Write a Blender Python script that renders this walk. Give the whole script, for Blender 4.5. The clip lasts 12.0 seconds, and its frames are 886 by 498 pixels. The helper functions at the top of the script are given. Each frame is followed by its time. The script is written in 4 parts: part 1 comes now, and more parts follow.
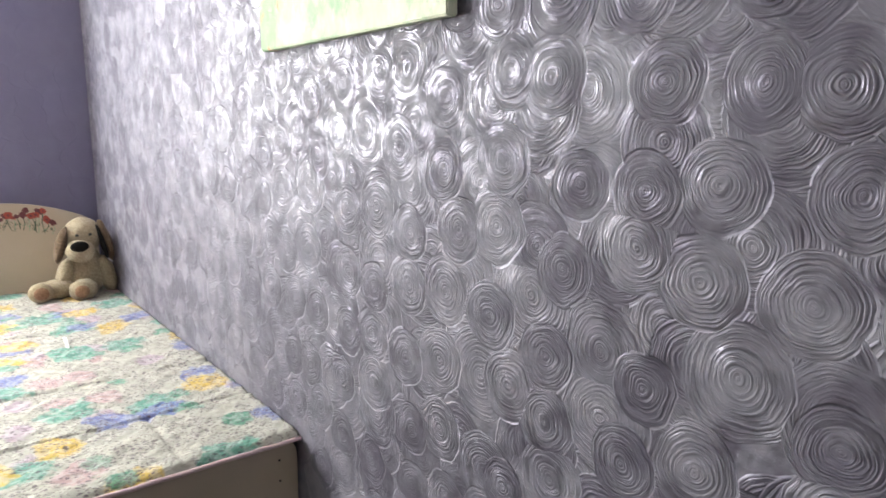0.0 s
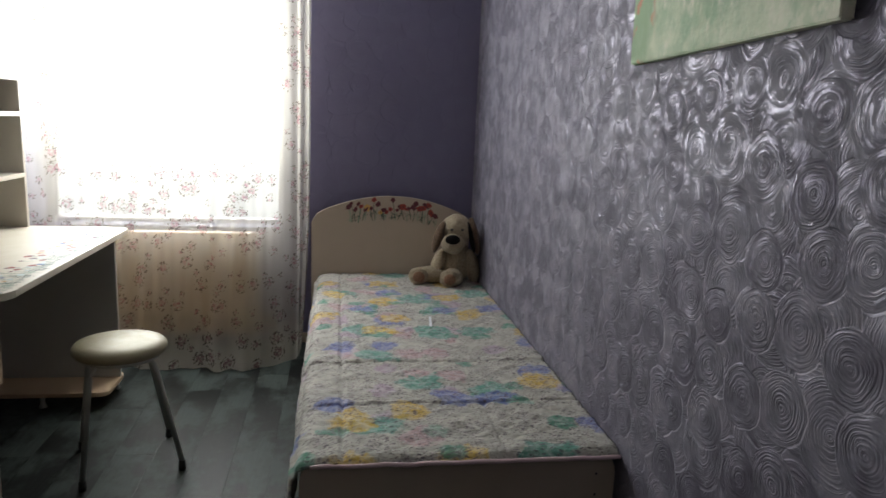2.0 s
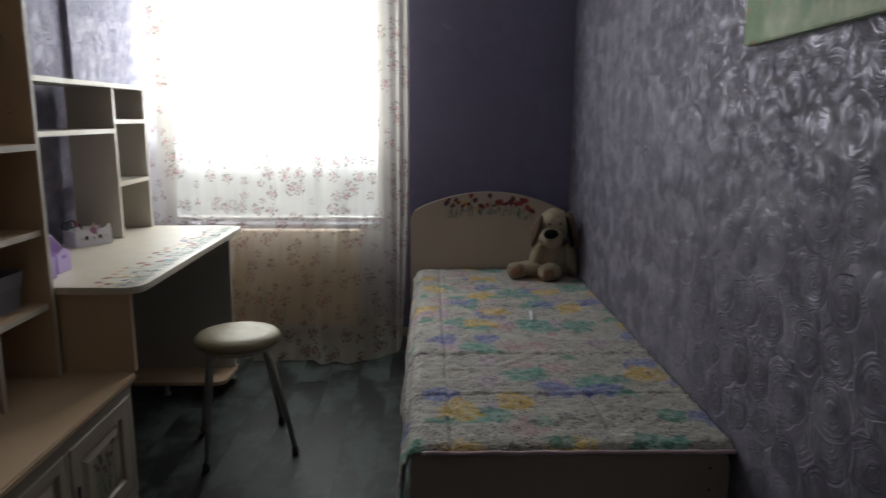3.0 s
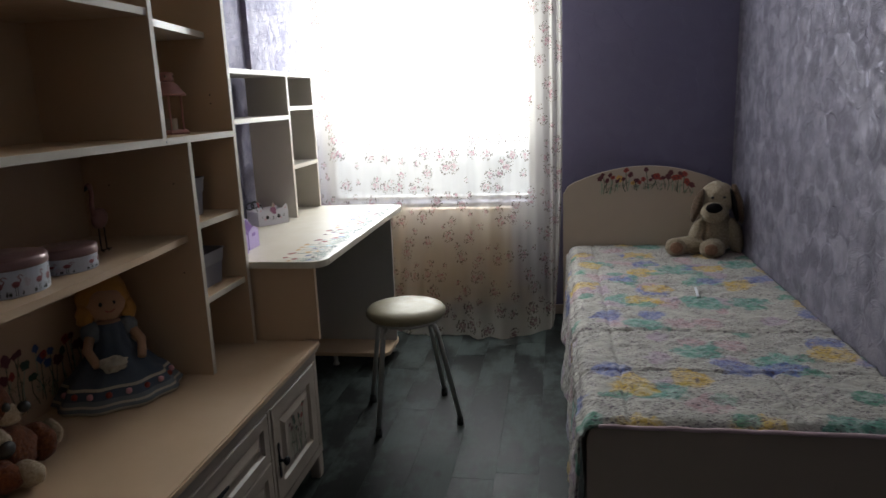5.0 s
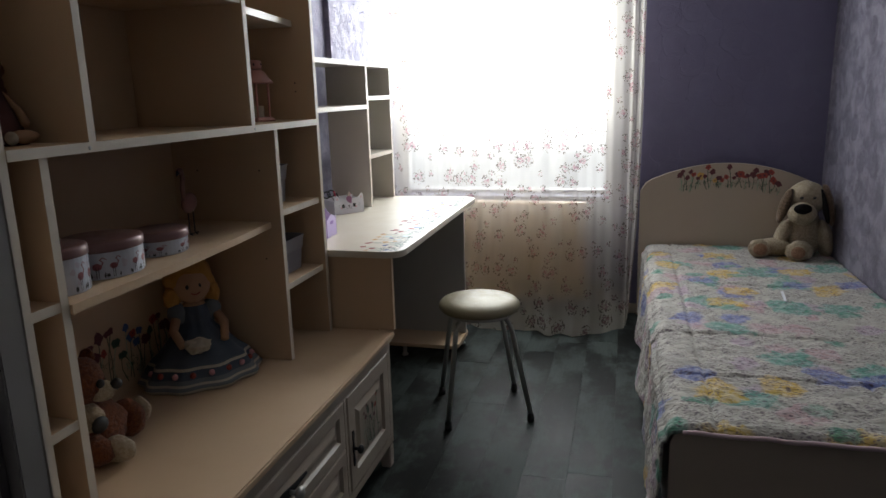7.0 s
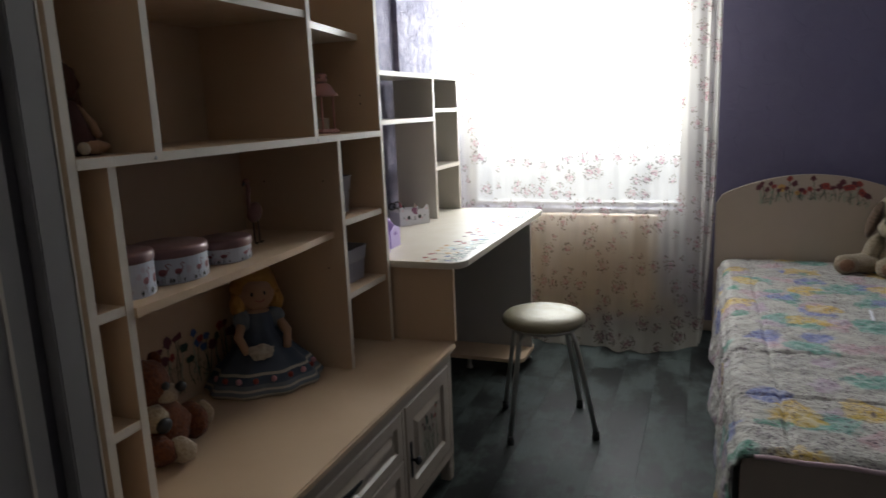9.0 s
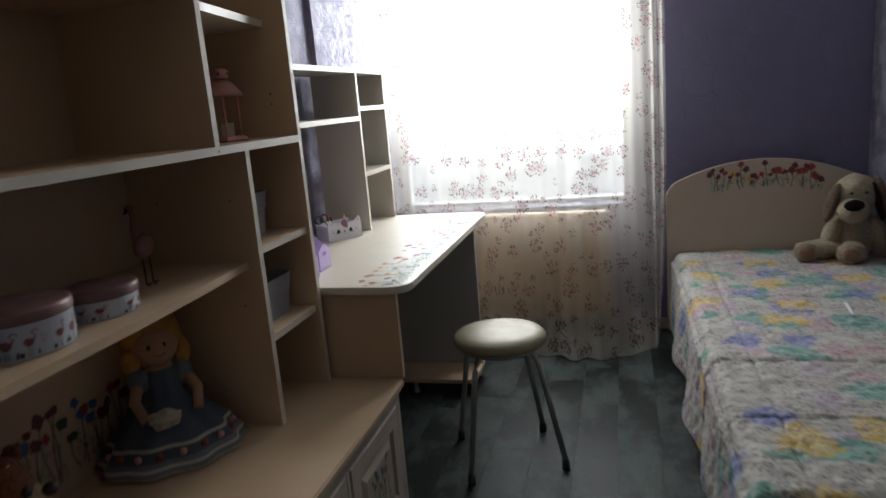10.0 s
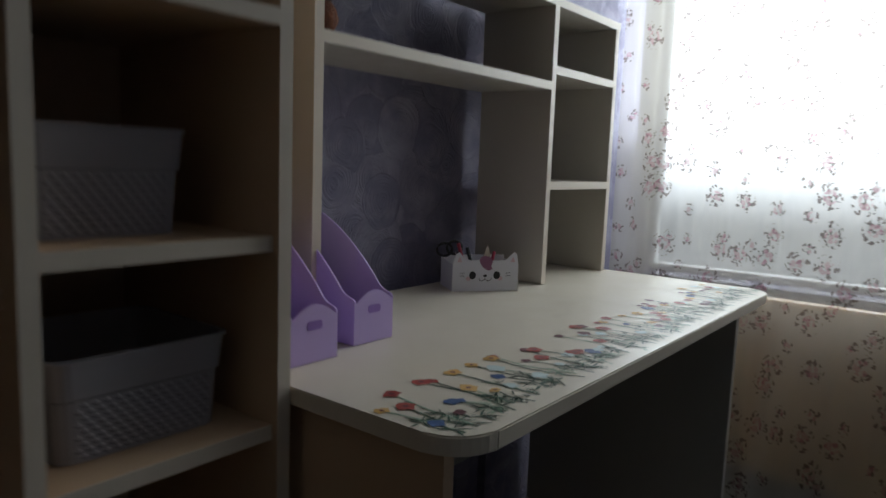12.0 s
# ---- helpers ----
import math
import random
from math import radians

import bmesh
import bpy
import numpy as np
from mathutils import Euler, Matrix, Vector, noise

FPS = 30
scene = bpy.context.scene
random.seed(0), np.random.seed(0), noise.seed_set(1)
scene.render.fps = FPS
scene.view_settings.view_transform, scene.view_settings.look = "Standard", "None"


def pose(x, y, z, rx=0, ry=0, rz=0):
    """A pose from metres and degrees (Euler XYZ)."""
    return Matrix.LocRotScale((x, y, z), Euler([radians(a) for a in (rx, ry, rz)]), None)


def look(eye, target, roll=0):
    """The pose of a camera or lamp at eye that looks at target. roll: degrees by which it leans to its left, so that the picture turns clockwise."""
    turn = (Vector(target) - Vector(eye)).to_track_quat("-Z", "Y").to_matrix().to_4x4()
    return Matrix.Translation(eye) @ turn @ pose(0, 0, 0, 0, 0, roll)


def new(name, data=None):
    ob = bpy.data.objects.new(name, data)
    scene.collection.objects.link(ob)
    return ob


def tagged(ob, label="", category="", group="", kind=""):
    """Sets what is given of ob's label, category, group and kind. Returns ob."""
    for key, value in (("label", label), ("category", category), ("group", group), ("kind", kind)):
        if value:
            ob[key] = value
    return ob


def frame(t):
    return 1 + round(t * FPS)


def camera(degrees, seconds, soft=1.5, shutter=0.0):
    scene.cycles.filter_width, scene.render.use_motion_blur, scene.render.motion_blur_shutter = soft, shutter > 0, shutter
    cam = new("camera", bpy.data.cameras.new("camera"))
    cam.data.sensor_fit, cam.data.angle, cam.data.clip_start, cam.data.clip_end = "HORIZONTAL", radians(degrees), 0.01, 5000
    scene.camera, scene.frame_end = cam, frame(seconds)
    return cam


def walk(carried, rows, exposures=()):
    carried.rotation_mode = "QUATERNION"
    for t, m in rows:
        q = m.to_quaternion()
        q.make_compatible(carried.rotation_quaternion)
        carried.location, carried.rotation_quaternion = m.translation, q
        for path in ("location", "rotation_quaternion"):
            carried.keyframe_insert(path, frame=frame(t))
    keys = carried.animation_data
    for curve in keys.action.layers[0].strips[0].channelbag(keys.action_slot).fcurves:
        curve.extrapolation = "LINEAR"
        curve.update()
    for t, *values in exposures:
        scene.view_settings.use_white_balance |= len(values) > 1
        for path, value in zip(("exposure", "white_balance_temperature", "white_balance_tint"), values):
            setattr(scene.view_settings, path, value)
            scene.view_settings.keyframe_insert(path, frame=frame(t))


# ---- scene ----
cam = camera(64.9, 12.0, shutter=0.5)
PATH = [
    (0, (0.340, 0.331, 1.284), (1.553, 1.874, 0.900), 0.5),
    (0.5, (0.360, 0.315, 1.302), (1.496, 1.924, 0.952), 0.1),
    (1, (0.394, 0.329, 1.297), (1.324, 2.063, 0.938), 0.0),
    (1.5, (0.391, 0.341, 1.293), (0.904, 2.244, 0.953), 1.2),
    (2, (0.373, 0.320, 1.278), (0.675, 2.263, 0.912), 2.3),
    (2.5, (0.355, 0.309, 1.263), (0.591, 2.259, 0.883), 1.4),
    (3, (0.327, 0.299, 1.260), (0.374, 2.262, 0.886), 0.3),
    (3.5, (0.320, 0.286, 1.246), (0.188, 2.236, 0.818), 0.1),
    (3.7, (0.315, 0.280, 1.245), (0.110, 2.227, 0.838), -0.8),
    (5.3, (0.180, 0.264, 1.252), (-0.172, 2.182, 0.807), -1.7),
    (5.5, (0.162, 0.267, 1.247), (-0.212, 2.172, 0.767), -1.1),
    (6, (0.157, 0.266, 1.252), (-0.298, 2.159, 0.794), -1.3),
    (6.5, (0.165, 0.259, 1.252), (-0.313, 2.152, 0.814), -1.4),
    (7, (0.154, 0.280, 1.248), (-0.344, 2.166, 0.809), -1.6),
    (7.2, (0.179, 0.249, 1.256), (-0.338, 2.132, 0.825), -1.6),
    (9, (0.187, 0.304, 1.235), (-0.514, 2.135, 0.842), -2.3),
    (9.1, (0.187, 0.311, 1.235), (-0.551, 2.128, 0.842), -2.3),
    (9.5, (0.162, 0.403, 1.237), (-0.511, 2.222, 0.748), 0.9),
    (10, (0.046, 0.615, 1.231), (-0.463, 2.504, 0.819), -4.8),
    (10.5, (-0.059, 0.971, 1.194), (-0.575, 2.861, 0.792), -0.8),
    (11, (-0.063, 1.298, 1.198), (-0.734, 3.136, 0.785), 0.8),
    (11.5, (-0.068, 1.596, 1.175), (-1.202, 3.204, 0.819), -1.8),
    (12, (-0.167, 1.829, 1.019), (-1.379, 3.400, 0.772), 2.1),
]
EXPOSURES = [(0.0, 2.15, 6950, 6), (1.0, 1.85, 6950, 5), (1.5, 1.15, 6850, 6), (2.0, 0.2, 6750, 8), (2.4, -0.5, 6650, 9), (3.0, -0.6, 6650, 9), (3.7, -0.45, 6600, 10), (4.6, -0.2, 6500, 10), (5.5, -0.05, 6500, 10), (9.0, -0.05, 6500, 10), (10.5, -0.2, 6350, 9), (11.0, -0.82, 6250, 8), (11.5, -1.14, 6200, 7), (12.0, -1.34, 6200, 7)]
walk(cam, [(t, look(eye, target, roll)) for t, eye, target, roll in PATH], EXPOSURES)

# ---- light ----
world = bpy.data.worlds.new("sky")
scene.world = world
world.use_nodes = True
sky = world.node_tree.nodes.new("ShaderNodeTexSky")
sky.sky_type, sky.sun_disc = "NISHITA", False
sky.sun_elevation, sky.sun_rotation = radians(40), radians(200)
world.node_tree.nodes["Background"].inputs["Strength"].default_value = 0.1
world.node_tree.links.new(sky.outputs[0], world.node_tree.nodes["Background"].inputs["Color"])

# the room: x across (east is +), y towards the window
X_EAST, X_WEST, Y_NORTH, Y_SOUTH, Z_TOP = 1.132, -1.165, 4.20, -0.45, 2.5
WIN_X0, WIN_X1, WIN_Z0, WIN_Z1 = -1.164, 0.09, 0.658, 2.2
LAMP_Z0 = 1.10

lamp = bpy.data.lights.new("window_daylight", "AREA")
lamp.shape, lamp.size, lamp.size_y = "RECTANGLE", WIN_X1 - WIN_X0 - 0.02, WIN_Z1 - LAMP_Z0 - 0.04
lamp.energy, lamp.color = 62.0, (0.90, 0.97, 1.0)
lamp_ob = new("window_daylight", lamp)
lamp_ob.matrix_world = look(((WIN_X0 + WIN_X1) / 2, Y_NORTH + 0.03, (LAMP_Z0 + WIN_Z1) / 2), ((WIN_X0 + WIN_X1) / 2, 0, (LAMP_Z0 + WIN_Z1) / 2))


# ---- node helpers ----
class Mat:
    """A node material: a Principled surface and short calls that add nodes."""

    def __init__(self, name, base=(0.5, 0.5, 0.5), rough=0.5, metal=0.0, **more):
        self.m = bpy.data.materials.new(name)
        self.m.use_nodes = True
        self.t = self.m.node_tree
        self.p = self.t.nodes["Principled BSDF"]
        self.set("Base Color", base), self.set("Roughness", rough), self.set("Metallic", metal)
        for k, v in more.items():
            self.set(k.replace("_", " "), v)
        self._co = None

    def set(self, key, v, node=None):
        s = (node or self.p).inputs[key]
        if isinstance(v, bpy.types.NodeSocket):
            self.t.links.new(v, s)
        elif isinstance(v, tuple) and len(v) == 3 and s.type == "RGBA":
            s.default_value = (*v, 1)
        else:
            s.default_value = v

    def node(self, kind, out=0, props=(), **ins):
        n = self.t.nodes.new("ShaderNode" + kind)
        for k, v in props:
            setattr(n, k, v)
        for k, v in ins.items():
            key = int(k[1:]) if k[0] == "i" and k[1:].isdigit() else k.replace("_", " ")
            self.set(key, v, n)
        return n.outputs[out]

    def co(self):
        if self._co is None:
            self._co = self.node("TexCoord", "Object")
        return self._co

    def uv(self):
        return self.node("UVMap", 0, [("uv_map", "uv")])

    def scale(self, v, s):
        return self.node("Mapping", 0, i0=v, Scale=s)

    def noise(self, v, scale, detail=3.0, rough=0.55, out=0):
        return self.node("TexNoise", out, Vector=v, Scale=scale, Detail=detail, Roughness=rough)

    def voronoi(self, v, scale, out="Distance", rnd=1.0, dim="2D"):
        return self.node("TexVoronoi", out, [("voronoi_dimensions", dim)], Vector=v, Scale=scale, Randomness=rnd)

    def math(self, op, a, b=0.0, c=0.0):
        return self.node("Math", 0, [("operation", op)], i0=a, i1=b, i2=c)

    def step(self, v, lo, hi, a=0.0, b=1.0):
        return self.node("MapRange", 0, [("interpolation_type", "SMOOTHSTEP")], i0=v, i1=lo, i2=hi, i3=a, i4=b)

    def mix(self, f, a, b):
        n = self.t.nodes.new("ShaderNodeMix")
        n.data_type = "RGBA"
        self.set(0, f, n), self.set(6, a, n), self.set(7, b, n)
        return n.outputs[2]

    def bump(self, h, dist, strength=1.0, normal=None):
        n = self.t.nodes.new("ShaderNodeBump")
        self.set("Height", h, n), self.set("Distance", dist, n), self.set("Strength", strength, n)
        if normal is not None:
            self.set("Normal", normal, n)
        self.set("Normal", n.outputs[0])
        return n.outputs[0]


def plain(name, base, rough=0.5, metal=0.0, vary=0.08, scale=9.0, bump=0.0, bscale=200.0, **more):
    """A surface of one colour with a little unevenness and grain."""
    k = Mat(name, base, rough, metal, **more)
    dark = tuple(c * (1 - vary) for c in base)
    light = tuple(min(1, c * (1 + vary)) for c in base)
    k.set("Base Color", k.mix(k.noise(k.co(), scale, 4), dark, light))
    k.set("Roughness", k.step(k.noise(k.co(), scale * 3, 2), 0.3, 0.7, rough * 0.85, min(1, rough * 1.15)))
    if bump:
        k.bump(k.noise(k.co(), bscale, 2), bump)
    return k.m


def swirl_wallpaper(name, base, pale, axes, rough, metal, ring, gloss):
    """Embossed wallpaper of overlapping combed discs; axes: which two object axes span the wall."""
    k = Mat(name, base, rough, metal, Specular_IOR_Level=0.25)
    sep = k.t.nodes.new("ShaderNodeSeparateXYZ")
    k.set(0, k.co(), sep)
    flat = k.node("CombineXYZ", 0, X=sep.outputs[axes[0]], Y=sep.outputs[axes[1]])
    warp = k.node("VectorMath", 0, [("operation", "MULTIPLY_ADD")], i0=k.noise(flat, 14.0, 2, out=1), i1=(0.022, 0.022, 0.0), i2=flat)
    h = k.math("MULTIPLY", k.noise(flat, 70.0, 3), 0.6)
    tone = k.noise(flat, 20.0, 2)
    crest = k.noise(flat, 60.0, 3)
    worn = k.step(k.noise(flat, 11.0, 3), 0.40, 0.58, 0.22, 0.85)
    for size, radius, shift in ((6.3, 0.082, 0.0), (6.9, 0.074, 3.7), (6.1, 0.080, 8.3), (7.4, 0.064, 12.9)):
        v = k.node("VectorMath", 0, [("operation", "ADD")], i0=warp, i1=(shift, shift * 0.6, 0.0))
        vor = k.t.nodes.new("ShaderNodeTexVoronoi")
        vor.voronoi_dimensions = "2D"
        k.set("Vector", v, vor), k.set("Scale", size, vor), k.set("Randomness", 0.55, vor)
        rel = k.node("VectorMath", 0, [("operation", "SUBTRACT")], i0=v, i1=vor.outputs["Position"])
        d = k.node("VectorMath", 1, [("operation", "LENGTH")], i0=rel)
        cell = k.node("RGBToBW", 0, Color=vor.outputs["Color"])
        reach = k.math("MULTIPLY_ADD", cell, 0.022, radius - 0.011)
        local = k.node("SeparateXYZ", 0, Vector=rel)
        local_v = k.node("SeparateXYZ", 1, Vector=rel)
        comb = k.node("CombineXYZ", 0, X=k.math("MULTIPLY", d, 280.0), Y=k.math("MULTIPLY_ADD", local, 16.0, k.math("MULTIPLY", cell, 40.0)), Z=k.math("MULTIPLY", local_v, 16.0))
        ring_h = k.noise(comb, 1.0, 2, 0.5)
        lean = k.math("MULTIPLY", local, 14.0)
        dome = k.math("MULTIPLY", k.math("POWER", k.math("DIVIDE", d, reach), 2.0), -1.0)
        disc = k.math("MULTIPLY_ADD", k.step(ring_h, 0.34, 0.66), worn, k.math("ADD", dome, k.math("ADD", lean, 1.6)))
        mask = k.step(k.math("SUBTRACT", reach, d), 0.0, 0.0035)
        h = k.node("Mix", 0, i0=mask, i2=h, i3=disc)
        tone = k.node("Mix", 0, i0=mask, i2=tone, i3=k.math("MULTIPLY_ADD", cell, 0.35, 0.25))
        crest = k.node("Mix", 0, i0=mask, i2=crest, i3=ring_h)
    lump = k.noise(k.scale(flat, (1.0, 0.7, 1.0)), 9.0, 2)
    k.bump(k.math("MULTIPLY_ADD", lump, 3.0, h), ring)
    # pale patches in the base colour stand in for soft glints on the relief
    patch = k.math("MULTIPLY_ADD", k.noise(flat, 12.0, 3), 0.5, k.math("MULTIPLY", tone, 0.5))
    k.set("Base Color", k.mix(k.step(patch, 0.37, 0.60), base, pale))
    foil = k.math("MULTIPLY_ADD", k.noise(flat, 30.0, 3), 0.5, k.math("MULTIPLY", crest, 0.5))
    foil = k.step(foil, 0.49, 0.56)
    k.set("Metallic", k.math("MULTIPLY", foil, metal))
    k.set("Roughness", k.math("MULTIPLY_ADD", foil, -gloss, rough))
    return k.m


def patterned_bedspread():
    """Cotton with loose watercolour flowers, leaves and speckles."""
    k = Mat("bedspread_cotton", (0.7, 0.68, 0.68), 0.85)
    uv = k.uv()
    v = k.node("VectorMath", 0, [("operation", "MULTIPLY_ADD")], i0=k.noise(uv, 7.0, 4, 0.6, out=1), i1=(0.07, 0.06, 0.0), i2=uv)
    col = k.mix(k.step(k.noise(uv, 14.0, 5, 0.7), 0.38, 0.62), (0.47, 0.445, 0.395), (0.37, 0.35, 0.315))
    layers = (
        ((0.52, 0.33, 0.34), 4.2, 0.0, 0.27, 0.42),
        ((0.46, 0.34, 0.42), 5.0, 7.7, 0.25, 0.50),
        ((0.08, 0.33, 0.25), 3.6, 1.9, 0.30, 0.42),
        ((0.13, 0.17, 0.46), 4.0, 3.1, 0.25, 0.50),
        ((0.68, 0.44, 0.06), 3.7, 5.3, 0.27, 0.46),
        ((0.07, 0.30, 0.20), 6.0, 8.9, 0.22, 0.64),
    )
    for c, size, shift, hi, thin in layers:
        s = k.node("Mapping", 0, i0=v, Location=(shift, shift * 1.7, 0), Scale=(1.0, 1.0, 1.0))
        d = k.voronoi(s, size, rnd=0.9)
        pickc = k.node("RGBToBW", 0, Color=k.voronoi(s, size, out="Color", rnd=0.9))
        petals = k.math("MULTIPLY_ADD", k.noise(s, 7.0, 5, 0.65), 0.95, k.math("SUBTRACT", d, 0.40))
        mask = k.math("MULTIPLY", k.step(petals, hi, hi + 0.09, 1.0, 0.0), k.step(pickc, thin, thin + 0.02))
        tint = k.mix(k.step(k.noise(s, 34.0, 4, 0.7), 0.42, 0.58), tuple(x * 0.8 for x in c), tuple(x * 0.5 + 0.22 for x in c))
        col = k.mix(k.math("MULTIPLY", mask, 0.86), col, tint)
    for size, lo, dark in ((40.0, 0.17, (0.085, 0.060, 0.085)), (66.0, 0.20, (0.14, 0.10, 0.13))):
        w = k.node("VectorMath", 0, [("operation", "MULTIPLY_ADD")], i0=k.noise(uv, 26.0, 2, out=1), i1=(0.02, 0.02, 0.0), i2=uv)
        fleck = k.voronoi(k.node("Mapping", 0, i0=w, Rotation=(0, 0, size), Scale=(1.0, 1.8, 1.0)), size)
        fmask = k.math("MULTIPLY", k.step(fleck, lo, lo + 0.07, 1.0, 0.0), k.step(k.noise(k.node("Mapping", 0, i0=uv, Location=(size, 0, 0)), 11.0, 2), 0.44, 0.50))
        col = k.mix(k.math("MULTIPLY", fmask, 0.68), col, dark)
    k.set("Base Color", col)
    crease = k.math("ABSOLUTE", k.math("SUBTRACT", k.noise(k.scale(w, (1.0, 1.7, 1.0)), 17.0, 3), 0.5))
    k.bump(k.math("MULTIPLY_ADD", k.step(crease, 0.0, 0.09), 1.0, k.math("MULTIPLY", k.noise(uv, 60.0, 3), 0.3)), 0.0013)
    return k.m


def sheer_curtain():
    """Half transparent voile with printed sprigs: pink blooms among small brown leaves."""
    k = Mat("sheer_floral_voile", (0.8, 0.78, 0.74), 0.8)
    uv = k.uv()
    v = k.node("VectorMath", 0, [("operation", "MULTIPLY_ADD")], i0=k.noise(uv, 22.0, 2, out=1), i1=(0.022, 0.022, 0.0), i2=uv)
    near = k.voronoi(v, 11.0, rnd=0.85)
    cell = k.node("RGBToBW", 0, Color=k.voronoi(v, 11.0, out="Color", rnd=0.85))
    reach = k.step(cell, 0.2, 0.7, 0.24, 0.46)
    inside = k.step(k.math("SUBTRACT", near, reach), -0.05, 0.0, 1.0, 0.0)
    fleck = k.voronoi(k.node("Mapping", 0, i0=v, Rotation=(0, 0, 0.7), Scale=(1.0, 0.62, 1.0)), 88.0)
    fleck2 = k.voronoi(k.node("Mapping", 0, i0=v, Rotation=(0, 0, -0.6), Scale=(0.6, 1.0, 1.0)), 70.0)
    leaf = k.math("MAXIMUM", k.step(fleck, 0.30, 0.40, 1.0, 0.0), k.step(fleck2, 0.24, 0.33, 1.0, 0.0))
    leaf = k.math("MULTIPLY", k.math("MULTIPLY", leaf, k.step(k.noise(v, 60.0, 1), 0.44, 0.52)), inside)
    petal = k.voronoi(v, 66.0, rnd=0.9)
    bloom = k.math("MULTIPLY", k.step(petal, 0.40, 0.52, 1.0, 0.0), k.step(k.math("SUBTRACT", near, k.math("MULTIPLY", reach, 0.55)), -0.04, 0.0, 1.0, 0.0))
    bloom = k.math("MULTIPLY", bloom, k.step(petal, 0.04, 0.16, 0.5, 1.0))
    sprig = k.math("MAXIMUM", leaf, k.math("MULTIPLY", bloom, 0.8))
    ink = k.mix(bloom, (0.125, 0.100, 0.085), (0.235, 0.125, 0.135))
    cloth = k.mix(k.noise(uv, 6.0, 2), (0.60, 0.56, 0.49), (0.53, 0.49, 0.43))
    col = k.mix(sprig, cloth, ink)
    k.set("Base Color", col)
    k.bump(k.noise(uv, 900.0, 1), 0.0004)
    t = k.t
    trans = k.node("BsdfTranslucent", 0, Color=col)
    clear = k.node("BsdfTransparent", 0, Color=k.mix(sprig, (1.0, 1.0, 1.0), (0.92, 0.84, 0.83)))
    a = k.node("MixShader", 0, Fac=0.62, i1=k.p.outputs[0], i2=trans)
    hem = k.node("SeparateXYZ", 1, Vector=uv)
    open_weave = k.step(hem, 0.04, 0.25, 0.20, 0.60)
    open_weave = k.math("MULTIPLY", open_weave, k.math("MULTIPLY_ADD", sprig, -0.65, 1.0))
    out = k.node("MixShader", 0, Fac=open_weave, i1=a, i2=clear)
    t.links.new(out, t.nodes["Material Output"].inputs["Surface"])
    return k.m


def floor_laminate():
    """Grey-green oak laminate with pale and dark clouds."""
    k = Mat("grey_oak_laminate", (0.1, 0.11, 0.1), 0.42, Specular_IOR_Level=0.14)
    info = k.node("ObjectInfo", "Random")
    co = k.node("VectorMath", 0, [("operation", "ADD")], i0=k.co(), i1=k.node("CombineXYZ", 0, X=k.math("MULTIPLY", info, 13.0), Y=k.math("MULTIPLY", info, 29.0)))
    grain = k.noise(k.scale(co, (60.0, 3.0, 1.0)), 2.0, 6, 0.65)
    cloud = k.noise(k.scale(co, (1.3, 0.8, 1.0)), 4.0, 5, 0.68)
    knots = k.noise(k.scale(co, (1.5, 0.8, 1.0)), 7.0, 2)
    col = k.mix(k.step(cloud, 0.42, 0.60), (0.008, 0.0085, 0.008), (0.058, 0.072, 0.066))
    col = k.mix(k.step(grain, 0.36, 0.64, 0.72, 1.0), (0.016, 0.018, 0.017), col)
    col = k.mix(k.step(knots, 0.62, 0.74), col, (0.015, 0.015, 0.015))
    col = k.mix(k.math("MULTIPLY", info, 0.22), col, (0.026, 0.030, 0.028))
    k.set("Base Color", col)
    k.set("Roughness", k.step(cloud, 0.3, 0.7, 0.44, 0.58))
    k.bump(grain, 0.0006)
    return k.m


def canvas_paint():
    k = Mat("green_abstract_paint", (0.5, 0.6, 0.4), 0.7)
    co = k.scale(k.co(), (1.0, 1.0, 0.8))
    a = k.noise(co, 5.0, 5, 0.7)
    b = k.noise(k.scale(co, (1.0, 1.3, 1.0)), 8.0, 6, 0.7)
    col = k.mix(k.step(a, 0.36, 0.60), (0.34, 0.50, 0.30), (0.66, 0.72, 0.52))
    col = k.mix(k.step(b, 0.46, 0.62), col, (0.80, 0.80, 0.64))
    y = k.node("SeparateXYZ", 1, Vector=k.co())
    side = k.step(k.math("MULTIPLY_ADD", b, 0.3, y), 2.05, 2.16)
    col = k.mix(side, col, (0.30, 0.44, 0.24))
    col = k.mix(k.math("MULTIPLY", side, k.step(k.noise(co, 16.0, 3), 0.54, 0.62)), col, (0.60, 0.26, 0.16))
    k.set("Base Color", col)
    k.bump(k.noise(k.co(), 60.0, 4), 0.002)
    return k.m


def fur(name, base, tip):
    k = Mat(name, base, 0.95)
    n = k.noise(k.co(), 120.0, 4, 0.7)
    k.set("Base Color", k.mix(k.step(n, 0.35, 0.65), base, tip))
    k.bump(n, 0.006)
    k.set("Sheen Weight", 0.12)
    return k.m


def printed_tin():
    k = Mat("printed_tin", (0.7, 0.72, 0.8), 0.28)
    d = k.voronoi(k.co(), 46.0, dim="3D")
    cell = k.node("RGBToBW", 0, Color=k.voronoi(k.co(), 46.0, out="Color", dim="3D"))
    m = k.math("MULTIPLY", k.step(k.math("MULTIPLY_ADD", k.noise(k.co(), 90.0, 2), 0.5, d), 0.46, 0.54, 1.0, 0.0), k.step(cell, 0.15, 0.25))
    col = k.mix(k.noise(k.co(), 10.0), (0.44, 0.48, 0.57), (0.54, 0.56, 0.62))
    k.set("Base Color", k.mix(k.math("MULTIPLY", m, 0.35), col, (0.40, 0.24, 0.30)))
    return k.m


